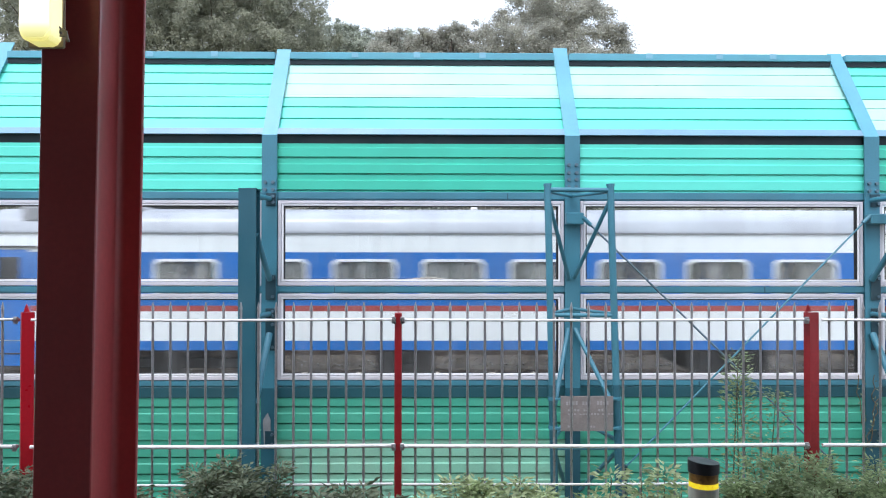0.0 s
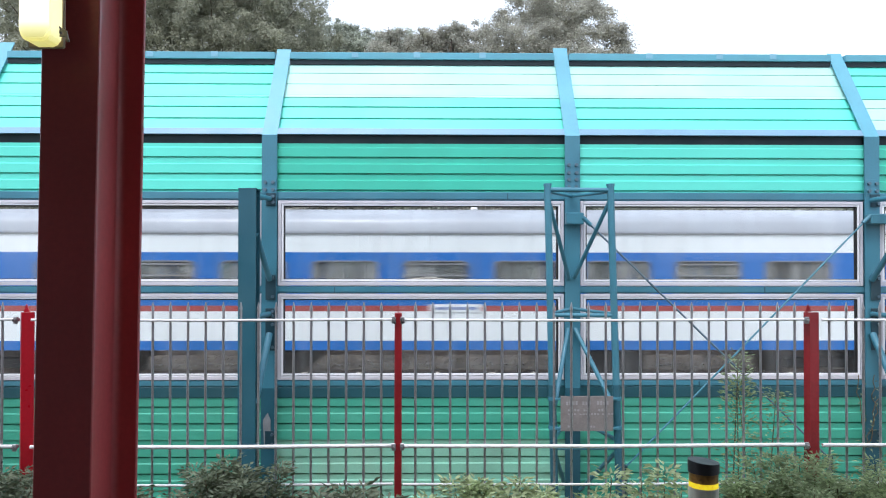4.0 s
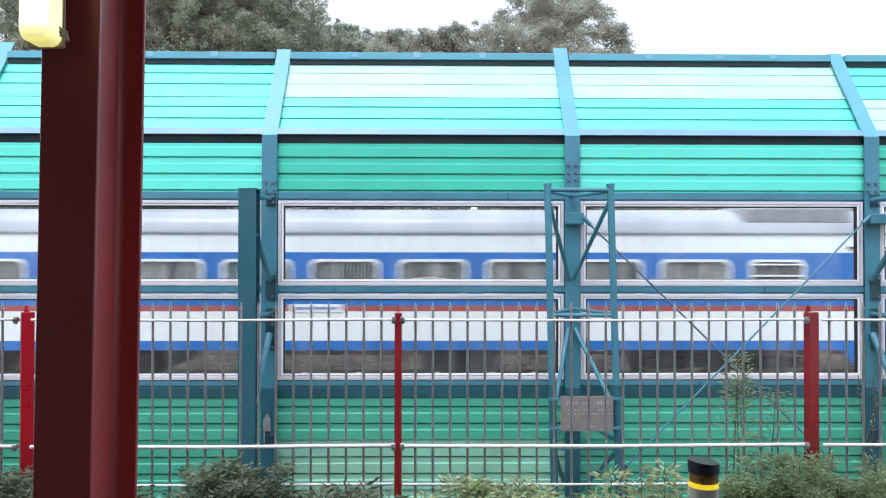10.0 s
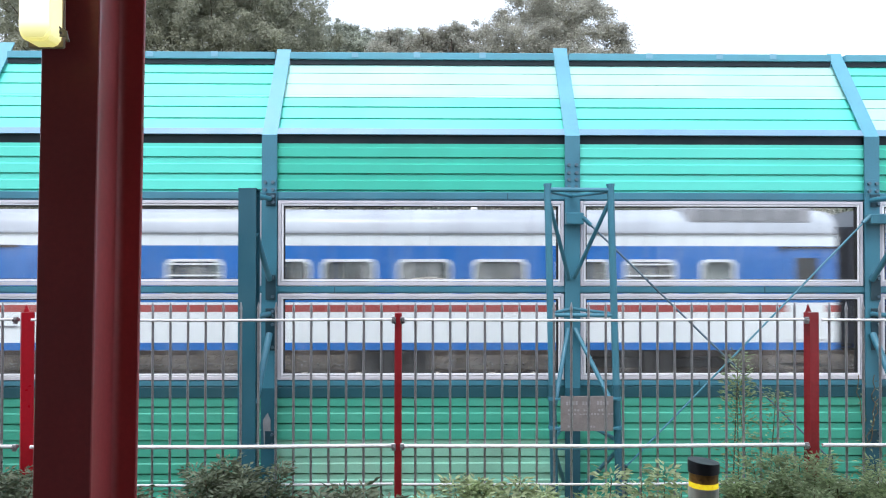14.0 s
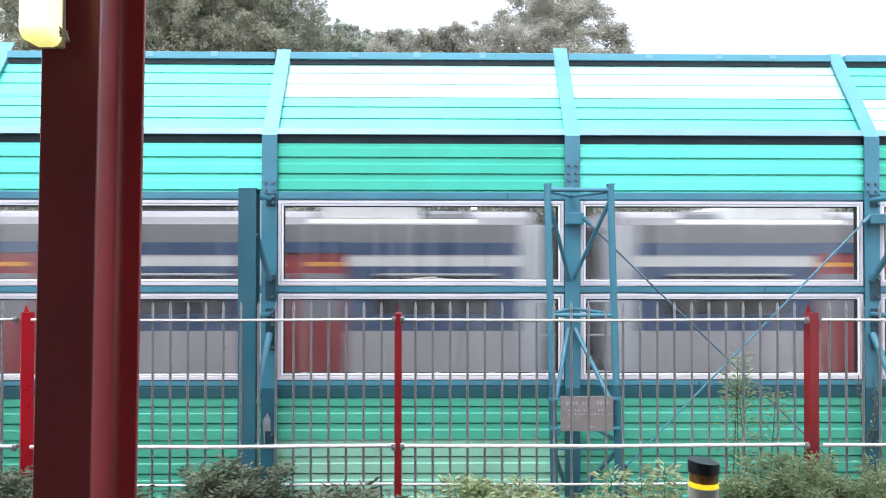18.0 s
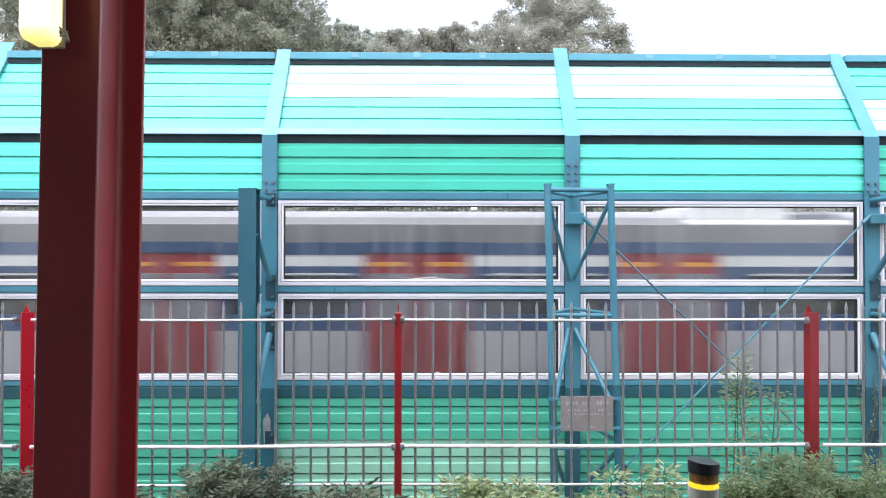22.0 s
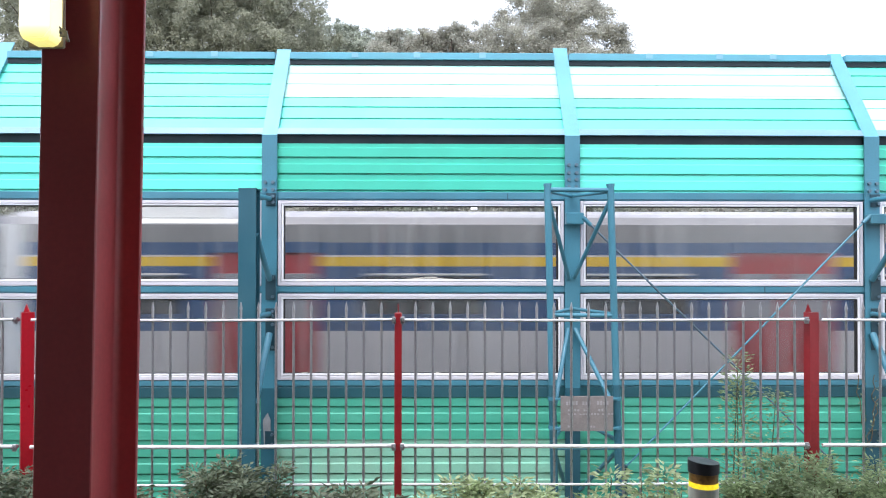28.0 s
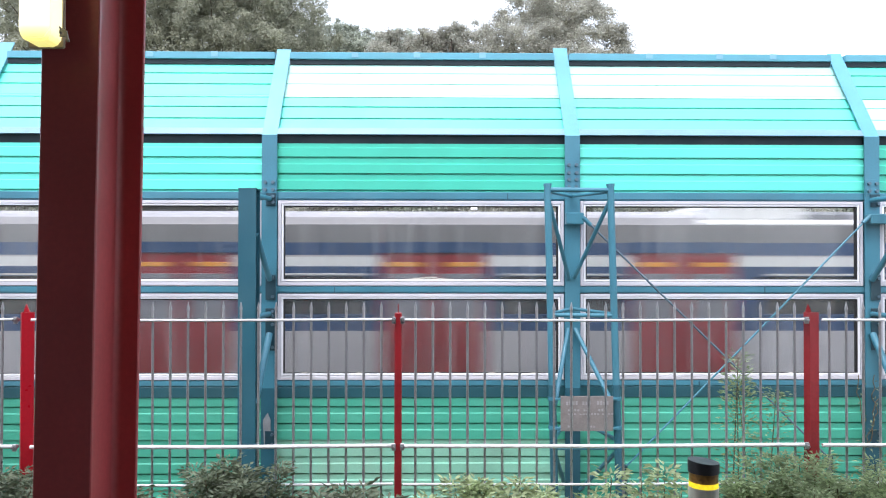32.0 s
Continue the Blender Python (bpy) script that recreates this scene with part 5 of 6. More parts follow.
for k in range(2):
    dx0, dx1 = gx0 + 0.16 + k * 0.62, gx0 + 0.74 + k * 0.62
    bm = B()
    box(bm, (dx0, 28.53, gz0 + 0.03), (dx1, 28.57, gz1 - 0.16), 0.01)
    leaf = part("leaf", bm, "teal", gate)
    for z0, z1 in ((gz0 + 0.15, gz0 + 1.0), (gz0 + 1.35, gz1 - 0.3)):
        bm = B()
        box(bm, (dx0 + 0.07, 28.515, z0), (dx1 - 0.07, 28.527, z1), 0.003)
        part("infill", bm, "gate_fill", leaf)

lp = thing("lamp_post", (1.65, 29.8, -0.4), "slim white lamp post beyond the railway", "lamp post")
bm = B()
tube(bm, (1.65, 29.8, -0.5), (1.65, 29.8, 3.62), 0.045, 0.035, 8)
part("pole", bm, "white_bar", lp)
bm = B()
box(bm, (1.52, 29.62, 3.62), (1.80, 29.95, 3.74), 0.03)
part("lantern", bm, "white_bar", lp)

# a parked off-road car behind the far fence
CAR_X, CAR_Y = -10.9, 32.2
cz = ground_height(CAR_X, CAR_Y) + 0.30
bm = B()
box(bm, (CAR_X - 2.4, CAR_Y - 1.2, cz - 0.9), (CAR_X + 4, CAR_Y + 4, cz - 0.02), 0.03)
solid("parking_slab", bm, "earth_kerb", "concrete parking slab beyond a fence", "slab", "structure")
car = thing("parked_car", (CAR_X, CAR_Y, cz), "dark green off-road car parked behind a far fence", "car")
bm = B()
prism(bm, [(-1.95, 0.42), (1.95, 0.42), (2.0, 0.85), (1.85, 1.0), (1.0, 1.05), (0.55, 1.55), (-1.55, 1.58), (-1.9, 1.0)], 1.7,
      Matrix(((1, 0, 0, CAR_X), (0, 0, 1, CAR_Y - 0.85), (0, 1, 0, cz), (0, 0, 0, 1))))
bmesh.ops.bevel(bm, geom=bm.edges[:], offset=0.06, segments=2, affect="EDGES")
part("body", bm, "car_dark", car)
for a, c in ((-1.5, -0.75), (-0.68, 0.1), (0.16, 0.72)):
    bm = B()
    prism(bm, [(a, 1.08), (c, 1.08), (c - (0.42 if a > 0 else 0.02), 1.48), (a + 0.02, 1.48)], 0.02, Matrix(((1, 0, 0, CAR_X), (0, 0, 1, CAR_Y - 0.875), (0, 1, 0, cz), (0, 0, 0, 1))))
    part("window", bm, "e_dark", car)
for wx in (-1.25, 1.25):
    for wy in (-0.80, 0.80):
        bm = B()
        tube(bm, (CAR_X + wx, CAR_Y + wy - 0.11, cz + 0.36), (CAR_X + wx, CAR_Y + wy + 0.11, cz + 0.36), 0.36, n=20)
        w = part("wheel", bm, "tyre", car)
        bm = B()
        tube(bm, (CAR_X + wx, CAR_Y + wy - 0.13, cz + 0.36), (CAR_X + wx, CAR_Y + wy - 0.112, cz + 0.36), 0.2, n=14)
        part("rim", bm, "galv", w)
# bent pale strip standing in for the reflection along roof and pillar
bm = B()
prism(bm, [(-0.6, 0), (1.05, 0), (1.45, -0.42), (1.38, -0.44), (1.0, -0.05), (-0.6, -0.05)], 1.72,
      Matrix(((1, 0, 0, CAR_X - 0.35), (0, 0, 1, CAR_Y - 0.86), (0, 1, 0, cz + 1.64), (0, 0, 0, 1))))
part("roof_trim", bm, "sign_pale", car, "pale highlight painted along the roof edge")

# a dark van assumed behind the notices; pale strips paint sky highlights on it
VX, VY = -4.3, 33.0
vz = ground_height(VX, VY)
van = thing("parked_van", (VX, VY, vz), "dark van parked behind a fence, with pale highlight strips added", "van")
bm = B()
prism(bm, [(-1.5, 0.35), (1.35, 0.35), (1.4, 1.2), (0.95, 2.1), (0.55, 2.35), (-1.45, 2.35)], 1.6, Matrix(((1, 0, 0, VX), (0, 0, 1, VY - 0.8), (0, 1, 0, vz), (0, 0, 0, 1))))
bmesh.ops.bevel(bm, geom=bm.edges[:], offset=0.07, segments=2, affect="EDGES")
part("body", bm, "car_dark", van)
for a, c in ((-1.35, -0.5), (-0.4, 0.25), (0.35, 0.9)):
    bm = B()
    prism(bm, [(a, 1.35), (c, 1.35), (c - (0.25 if a > 0 else 0), 2.05), (a, 2.05)], 0.02, Matrix(((1, 0, 0, VX), (0, 0, 1, VY - 0.825), (0, 1, 0, vz), (0, 0, 0, 1))))
    part("window", bm, "e_dark", van)
for a, c, h in ((-1.2, -0.55, 2.36), (-0.3, 0.75, 2.42), (-0.5, 0.45, 1.22)):
    bm = B()
    box(bm, (VX + a, VY - 0.86, vz + h), (VX + c, VY - 0.80, vz + h + 0.07), 0.02)
    part("trim", bm, "sign_pale", van, "pale strip painting in a highlight")
for wx in (-0.95, 0.95):
    bm = B()
    tube(bm, (VX + wx, VY - 0.82, vz + 0.33), (VX + wx, VY + 0.82, vz + 0.33), 0.33, n=18)
    part("wheel", bm, "tyre", van)

bm = B()
box(bm, (-14.5, 37.0, 0.4), (-5.6, 37.4, 4.25), 0.02)
box(bm, (-14.6, 36.5, 4.25), (-5.5, 37.5, 4.45), 0.02)
solid("far_building_wall", bm, "wall", "grey rendered wall with a flat concrete eave", "wall", at=(-10, 37, 0.4))

crowned_tree(-11.9, 42, 13.0, 6.1, 7.0, 21, "leaf_dark", 1500, 210, 0.13, -0.45)
crowned_tree(-20.0, 43, 13.0, 6.2, 7.4, 22, "leaf_dark", 900, 190, 0.15, -0.45)
tree(-16.0, 50, 24.0, 6.0, 24, "leaf_mid", 0.15, per=200)
tree(-12.4, 52, 25.0, 4.2, 25, "leaf_mid", 0.10, per=700)
# far crowns in the leaf colour that carries painted haze
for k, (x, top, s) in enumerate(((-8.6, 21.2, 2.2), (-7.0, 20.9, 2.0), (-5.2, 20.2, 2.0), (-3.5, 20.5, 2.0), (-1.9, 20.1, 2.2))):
    crowned_tree(x, 60 + k % 2, top - 3.0, s, 3.1, 26 + k, "leaf_hazed", 150, 230, 0.16, -0.5, -0.2, label="pale leafy tree on a distant rise")
for k, (x, top, s) in enumerate(((-2.6, 15.9, 2.1), (-0.5, 16.4, 1.8), (1.0, 16.4, 1.8), (2.5, 16.8, 2.0))):
    crowned_tree(x, 46 + k % 2, top - 2.7, s, 2.8, 34 + k, "leaf_mid", 190, 230, 0.125, -0.45, -0.2)
crowned_tree(6.75, 42, 11.5, 5.0, 5.4, 47, "leaf_mid", 1100, 220, 0.12, -0.14)
tree(0.6, 46, 12.2, 4.0, 38, "leaf_dark", 0.10, leaf=0.21, per=350)
tree(-15.6, 31.5, 9.5, 2.6, 36, "leaf_dark", 0.25, clumps=40, per=300, label="leafy tree on a dark slope")
tree(-19.5, 33.5, 9.0, 3.2, 37, "leaf_dark", 0.0, clumps=40, per=300, label="leafy tree on a dark slope")
tree(-25.0, 44, 23.0, 5.0, 30, "leaf_dark", 0.15, per=400, fill=1.3)
tree(-17.6, 31.0, 5.6, 2.2, 42, "leaf_dark", -0.1, leaf=0.2, clumps=40, per=350, label="dense low tree on a dark slope")
tree(-21.5, 32.0, 6.0, 2.6, 43, "leaf_dark", -0.1, leaf=0.2, clumps=40, per=350, label="dense low tree on a dark slope")
tree(13.5, 47, 12.2, 4.0, 31, "leaf_mid", 0.05, per=160)
tree(20.5, 48, 11.5, 4.5, 32, "leaf_dark", 0.05, per=160)
# every other low tree shares the haze-paled leaf colour
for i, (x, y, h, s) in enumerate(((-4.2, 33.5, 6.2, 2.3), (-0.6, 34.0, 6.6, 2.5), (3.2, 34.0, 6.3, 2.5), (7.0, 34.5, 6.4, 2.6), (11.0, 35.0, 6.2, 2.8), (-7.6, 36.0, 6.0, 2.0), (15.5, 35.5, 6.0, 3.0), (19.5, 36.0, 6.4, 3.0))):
    tree(x, y, h, s * 1.15, 60 + i, "leaf_hazed" if i % 2 else "leaf_mid", 0.40, leaf=0.20, clumps=46, per=330, label="low leafy tree overhanging a far fence")

for i, x in enumerate((-5.5, -2.4, 0.8, 4.0, 7.4, 11.0, 14.5, 18.0, 21.5)):
    tree(x, 38.6 - 0.3 * (i % 2), 5.2, 2.6, 80 + i, "leaf_dark", -0.1, leaf=0.2, clumps=34, per=260, label="dense low tree in the shade of taller trees")


# ---- blue and white coaches ----
CL, CW = 25.5, 1.55
LIVERY = {"A": dict(top=2.97, low=1.84, red0=1.72, skirt=1.10, bot=0.90, blue="c_blue"),
          "B": dict(top=2.87, low=1.91, red0=1.745, skirt=1.03, bot=0.88, blue="c_blue"),
          "C": dict(top=3.11, low=1.91, red0=1.705, gap=0.055, skirt=1.06, bot=0.90, blue="c_blue"),
          "D": dict(top=2.87, low=1.91, red0=1.73, skirt=1.04, bot=0.88, blue="c_navy")}
WIN0, WIN1 = 2.08, 2.77


def coach_window(par, x, w, kind, s, framed):
    """One window in the side s (-1 towards the platform): a frame, a pane and, on some, sash bars or a curtain."""
    y = s * CW
    bm = B()
    t = 0.055 if framed else 0.025
    lo, hi = min(y - s * 0.05, y + s * 0.018), max(y - s * 0.05, y + s * 0.018)
    a, c = x - w / 2, x + w / 2
    z0, z1 = WIN0, WIN1
    k = 0.09
    ring = [(a - t, z0 - t + k), (a - t + k, z0 - t), (c + t - k, z0 - t), (c + t, z0 - t + k), (c + t, z1 + t - k), (c + t - k, z1 + t), (a - t + k, z1 + t), (a - t, z1 + t - k)]
    hole = [(a, z0 + k), (a + k, z0), (c - k, z0), (c, z0 + k), (c, z1 - k), (c - k, z1), (a + k, z1), (a, z1 - k)]
    rv = [[bm.verts.new((p[0], yy, p[1])) for p in pts] for yy in (lo, hi) for pts in (ring, hole)]
    for i in range(8):
        j = (i + 1) % 8
        for u, v in ((rv[0], rv[1]), (rv[2], rv[3]), (rv[0], rv[2]), (rv[1], rv[3])):
            bm.faces.new((u[i], u[j], v[j], v[i]))
    if kind == "slats":
        for z in (2.46, 2.70):
            box(bm, (a, lo + 0.01, z), (c, hi - 0.01, z + 0.035))
    win = part("window", bm, "c_white" if framed else "c_ac", par, "white rounded window frame" if framed else "")
    bm = B()
    box(bm, (a + 0.004, y - s * 0.03 - 0.004, z0 + 0.004), (c - 0.004, y - s * 0.03 + 0.004, z1 - 0.004))
    pane = part("pane", bm, "c_glass", win)
    pane.visible_shadow = False
    if kind == "curtain":
        bm = B()
        box(bm, (a + 0.02, y - s * 0.12, z0 - 0.1), (c - 0.02, y - s * 0.10, z1 + 0.05))
        part("curtain", bm, "curtain", win, "drawn pale curtain")


def coach(style, windows, doors, units, skirts, framed, label, door_looks="bb"):
    """A passenger coach, x from 0 at its rear to CL, z from the rail. windows: (x, width, kind); doors: x."""
    lv = LIVERY[style]
    c = thing("passenger_coach", (0, 0, 0), label, "train coach", "coaches of the blue and white train")
    mats = [lv["blue"], "c_white", "c_red", "inside"]
    bm = B()
    cuts = sorted((x - w / 2, x + w / 2) for x, w, k in windows)
    for s in (-1, 1):
        y0, y1 = sorted((s * CW, s * (CW - 0.06)))
        bands = [(lv["bot"], lv["skirt"], 0), (lv["skirt"], lv["red0"], 1)]
        bands += [(lv["red0"], lv["low"], 2), (lv["low"], WIN0, 0)] if style == "A" else [(lv["red0"], lv["low"] - lv.get("gap", 0.085), 2), (lv["low"] - lv.get("gap", 0.085), lv["low"], 1), (lv["low"], WIN0, 0)]
        bands += [(WIN1, lv["top"], 0), (lv["top"], 3.36, 1)]
        for z0, z1, mi in bands:
            box(bm, (0.0, y0, z0), (CL, y1, z1), mi=mi)
        x = 0.0
        for a, b in cuts + [(CL, CL)]:
            if a > x:
                box(bm, (x, y0, WIN0), (a, y1, WIN1), mi=0)
            x = b
        for end in skirts:
            x0, x1 = (0.02, 1.35) if end == 0 else (CL - 1.35, CL - 0.02)
            q0, q1 = sorted((s * (CW - 0.004), s * (CW - 0.06)))
            pts = [(x0, lv["bot"]), (x0, 0.58), (x1 - (0.0 if end else 0.25), 0.58), (x1, lv["bot"])] if end == 0 else [(x0, lv["bot"]), (x0 + 0.25, 0.58), (x1, 0.58), (x1, lv["bot"])]
            prism(bm, pts, q1 - q0, Matrix(((1, 0, 0, 0), (0, 0, 1, q0), (0, 1, 0, 0), (0, 0, 0, 1))), mi=0)
    part("body", bm, mats, c)
    bm = B()
    for x0 in (0.01, CL - 0.07):
        box(bm, (x0, -CW + 0.07, 1.0), (x0 + 0.06, -0.5, 3.4))
        box(bm, (x0, 0.5, 1.0), (x0 + 0.06, CW - 0.07, 3.4))
        box(bm, (x0, -0.5, 3.1), (x0 + 0.06, 0.5, 3.4))
    part("end_wall", bm, lv["blue"], c)
    bm = B()
    box(bm, (CL + 0.002, -1.25, 0.98), (CL + 0.15, 1.25, 3.54), 0.05)
    part("vestibule_end", bm, lv["blue"], c, "blue narrowed end beside the gangway")
    arc = [(-CW - 0.02, 3.361)] + [(-CW * math.cos(a), 3.42 + 0.54 * math.sin(a) ** 0.62) for a in [math.pi * i / 18 for i in range(19)]] + [(CW + 0.02, 3.361)]
    bm = B()
    prism(bm, arc, CL - 0.04, Matrix(((0, 0, 1, 0.02), (1, 0, 0, 0), (0, 1, 0, 0), (0, 0, 0, 1))))
    bm.normal_update()
    for f in bm.faces:
        f.smooth = len(f.verts) == 4
        if not f.smooth:
            for e in f.edges:
                e.smooth = False
    part("roof", bm, "c_roof", c, "smooth grey curved roof")
    for s in (-1, 1):
        bm = B()
        y0, y1 = sorted((s * (CW + 0.004), s * (CW + 0.03)))
        box(bm, (0.02, y0, 3.355), (CL - 0.02, y1, 3.385), 0.004)
        part("gutter", bm, "c_ac", c)
    bm = B()
    box(bm, (0.05, -CW + 0.07, 1.14), (CL - 0.05, CW - 0.07, 1.24))
    part("floor", bm, "inside", c)
    bm = B()
    for k in range(11):
        xx = 2.6 + k * 1.95
        for sy in (-0.95, 0.95):
            box(bm, (xx, sy - 0.45, 1.24), (xx + 0.12, sy + 0.45, 2.32), 0.03)
    part("seating", bm, "c_navy", c, "dark upholstered seating")
    for x0, x1 in units:
        bm = B()
        box(bm, (x0, -1.53, 3.56), (x1, 1.53, 3.98), 0.07)
        u = part("roof_unit", bm, "c_unit", c, "grey roof ventilation unit")
        for k in range(5):
            bm = B()
            box(bm, (x0 + 0.2 + k * (x1 - x0 - 0.4) / 5, -1.545, 3.66), (x0 + 0.2 + (k + 0.8) * (x1 - x0 - 0.4) / 5, -1.525, 3.88))
            part("grille", bm, "c_ac", u)
    for i, x in enumerate(doors):
        for s in (-1, 1):
            y0, y1 = sorted((s * (CW + 0.003), s * (CW + 0.02)))
            bm = B()
            box(bm, (x - 0.42, y0, 1.12), (x + 0.42, y1, 3.02), 0.006)
            if door_looks[i] == "w":
                for f in bm.faces:
                    f.material_index = 1
                box(bm, (x - 0.424, y0 - 0.002, lv["low"]), (x + 0.424, y1 + 0.002, lv["top"]), mi=0)
            d = part("door", bm, [lv["blue"], "c_white"], c, "folding end door with a small window")
            bm = B()
            g0, g1 = sorted((s * (CW + 0.016), s * (CW + 0.026)))
            box(bm, (x - 0.24, g0, 2.05), (x + 0.24, g1, 2.86), 0.004)
            part("door_window", bm, "e_dark", d)
            bm = B()
            l0, l1 = sorted((s * (CW + 0.003), s * (CW + 0.06)))
            box(bm, (x - 0.62, l0, 3.06), (x + 0.62, l1, 3.10), 0.004)
            part("lintel", bm, "under", d)
            if door_looks[i] == "b" and (0 if x < CL / 2 else 1) not in skirts:
                # solid black box painting the dark of the step recess
                bm = B()
                w0, w1 = sorted((s * (CW - 0.30), s * (CW + 0.008)))
                box(bm, (x - 0.52, w0, 0.84), (x + 0.52, w1, 1.118))
                part("step_well", bm, "under", d)
            for z in (0.55, 0.82):
                bm = B()
                s0, s1 = sorted((s * (CW - 0.35), s * (CW + 0.01)))
                box(bm, (x - 0.38, s0, z), (x + 0.38, s1, z + 0.03))
                part("step", bm, "under", d)
    for x, w, kind in windows:
        for s in (-1, 1):
            coach_window(c, x, w * (0.91 if framed else 0.97), kind, s, framed)
    bm = B()
    box(bm, (0.3, -1.1, 0.86), (CL - 0.3, 1.1, 1.135))
    for x0, x1 in ((8.3, 9.5), (15.2, 16.8)):
        box(bm, (x0, -1.3, 0.36), (x1, 1.3, 0.86), 0.03)
    part("underframe", bm, "under", c, "black underframe with equipment boxes")
    for bx in (3.75, CL - 3.75):
        bm = B()
        for s in (-1, 1):
            box(bm, (bx - 1.75, s * 1.0 - 0.07, 0.45), (bx + 1.75, s * 1.0 + 0.07, 0.68), 0.03)
            box(bm, (bx - 0.35, s * 1.05 - 0.15, 0.30), (bx + 0.35, s * 1.05 + 0.15, 0.86), 0.03)
        box(bm, (bx - 0.25, -1.0, 0.45), (bx + 0.25, 1.0, 0.72))
        bogie = part("bogie", bm, "under", c)
        for wx in (-1.2, 1.2):
            for s in (-1, 1):
                bm = B()
                tube(bm, (bx + wx, s * 0.68, 0.458), (bx + wx, s * 0.82, 0.458), 0.457, n=22)
                part("wheel", bm, "steel", bogie)
    bm = B()
    for x0, x1 in ((-0.52, 0.01), (CL - 0.01, CL + 0.52)):
        for k in range(5):
            q = x0 + k * (x1 - x0) / 5
            box(bm, (q, -0.85, 0.95), (q + 0.06, 0.85, 3.56), 0.01)
        box(bm, (x0 + 0.02, -0.78, 1.0), (x1 - 0.02, 0.78, 3.50))
        box(bm, (x0, -0.15, 0.80), (x1, 0.15, 1.08))
    part("gangway", bm, "rubber", c, "black rubber gangway bellows")
    return c


def row(first, step, count, w, kinds=()):
    return [(first + step * i, w, kinds[i] if i < len(kinds) else "") for i in range(count)]


WHITE = "blue and white passenger coach"
train_one = [
    coach("A", [(1.75, 0.62, "slats"), (2.75, 0.62, "slats")] + row(4.3, 1.88, 10, 1.38) + [(22.8, 0.62, "slats"), (23.8, 0.62, "slats")], (0.6, CL - 0.6), ((0.8, 3.2), (22.4, 24.6)), (0,), True,
          WHITE + ", white-framed rounded windows"),
    coach("B", [(1.8, 0.7, "")] + row(4.02, 1.56, 12, 1.22), (0.65, CL - 0.62), ((0.9, 3.2), (22.3, 24.6)), (0, 1), True, WHITE + " with closely spaced windows", "ww"),
    coach("A", [(1.7, 0.62, "slats"), (2.7, 0.62, "slats")] + row(4.6, 1.93, 9, 1.40, ("", "slats", "", "", "slats", "", "", "slats")) + [(22.85, 0.62, "slats"), (23.9, 0.62, "slats")],
          (0.6, CL - 0.62), (), (), False, WHITE + ", plain dark windows"),
    coach("A", [(5.5, 1.05, "slats"), (7.3, 1.05, "slats"), (9.0, 1.05, "slats"), (10.62, 0.9, "curtain"), (12.17, 1.05, "curtain"), (14.0, 1.05, "slats"), (15.83, 1.05, "curtain"), (17.66, 1.05, ""), (19.5, 1.05, "slats")],
          (4.2, CL - 0.6), ((CL - 3.2, CL - 0.2),), (), False, "blue and white restaurant coach with a long windowless end", "ww"),
    coach("A", [(1.75, 0.6, "slats"), (4.1, 0.7, ""), (6.3, 1.1, "slats"), (8.2, 1.1, ""), (10.0, 1.1, ""), (11.9, 1.2, "slats"), (13.8, 1.2, "")]
          + [(CL - 9.6, 1.35, ""), (CL - 7.4, 0.85, "slats"), (CL - 5.65, 1.3, ""), (CL - 4.2, 0.6, ""), (CL - 2.8, 1.05, "slats")],
          (0.6, CL - 0.62), ((CL - 3.6, CL - 0.2), (0.4, 1.6)), (), False, WHITE + " with uneven windows", "bb"),
    coach("A", [(1.74, 0.78, "slats")] + row(4.25, 1.86, 9, 1.50) + [(CL - 4.5, 1.55, ""), (CL - 2.75, 1.2, "slats")], (0.57, CL - 0.6), ((0.3, 2.4), (CL - 3.5, CL - 1.1)), (0, 1), True,
          WHITE + ", large white-framed windows"),
    coach("D", [(1.7, 0.62, "slats"), (2.75, 0.68, "slats")] + row(4.35, 1.55, 10, 1.22) + [(CL - 5.6, 0.95, ""), (CL - 3.55, 0.80, "slats")], (0.6, CL - 0.62), ((0.5, 2.7), (CL - 2.5, CL - 0.2)), (0, 1), True,
          "white and dark blue passenger coach with white-framed windows", "ww"),
    coach("C", [(2.6, 1.1, "curtain"), (CL - 15.8, 0.72, "curtain"), (CL - 13.65, 1.2, "slats"), (CL - 11.75, 1.1, ""), (CL - 10.4, 1.15, ""), (CL - 8.8, 1.15, ""), (CL - 7.2, 1.15, ""),
                (CL - 5.4, 1.1, ""), (CL - 4.0, 1.1, "slats"), (CL - 2.55, 0.72, "curtain")], (CL - 0.65,), ((CL - 3.2, CL - 0.5),), (), True,
          "bright blue and white coach with a baggage end", "w"),
]
# a white destination plate below the windows
for at in ((3, 10.7), (5, 12.4), (2, 12.2)):
    for side in (-1, 1):
        bm = B()
        y0, y1 = sorted((side * (CW + 0.002), side * (CW + 0.014)))
        box(bm, (at[1], y0, 1.70), (at[1] + 1.1, y1, 1.87), 0.003)
        plate = part("destination_plate", bm, "c_white", train_one[at[0]], "white destination plate")
        bm = B()
        for k in range(4):
            q0, q1 = sorted((side * (CW + 0.014), side * (CW + 0.018)))
            box(bm, (at[1] + 0.12 + k * 0.23, q0, 1.755), (at[1] + 0.27 + k * 0.23, q1, 1.815))
        part("lettering", bm, "c_navy", plate, "unreadable printed bars")
tail = train_one[7]
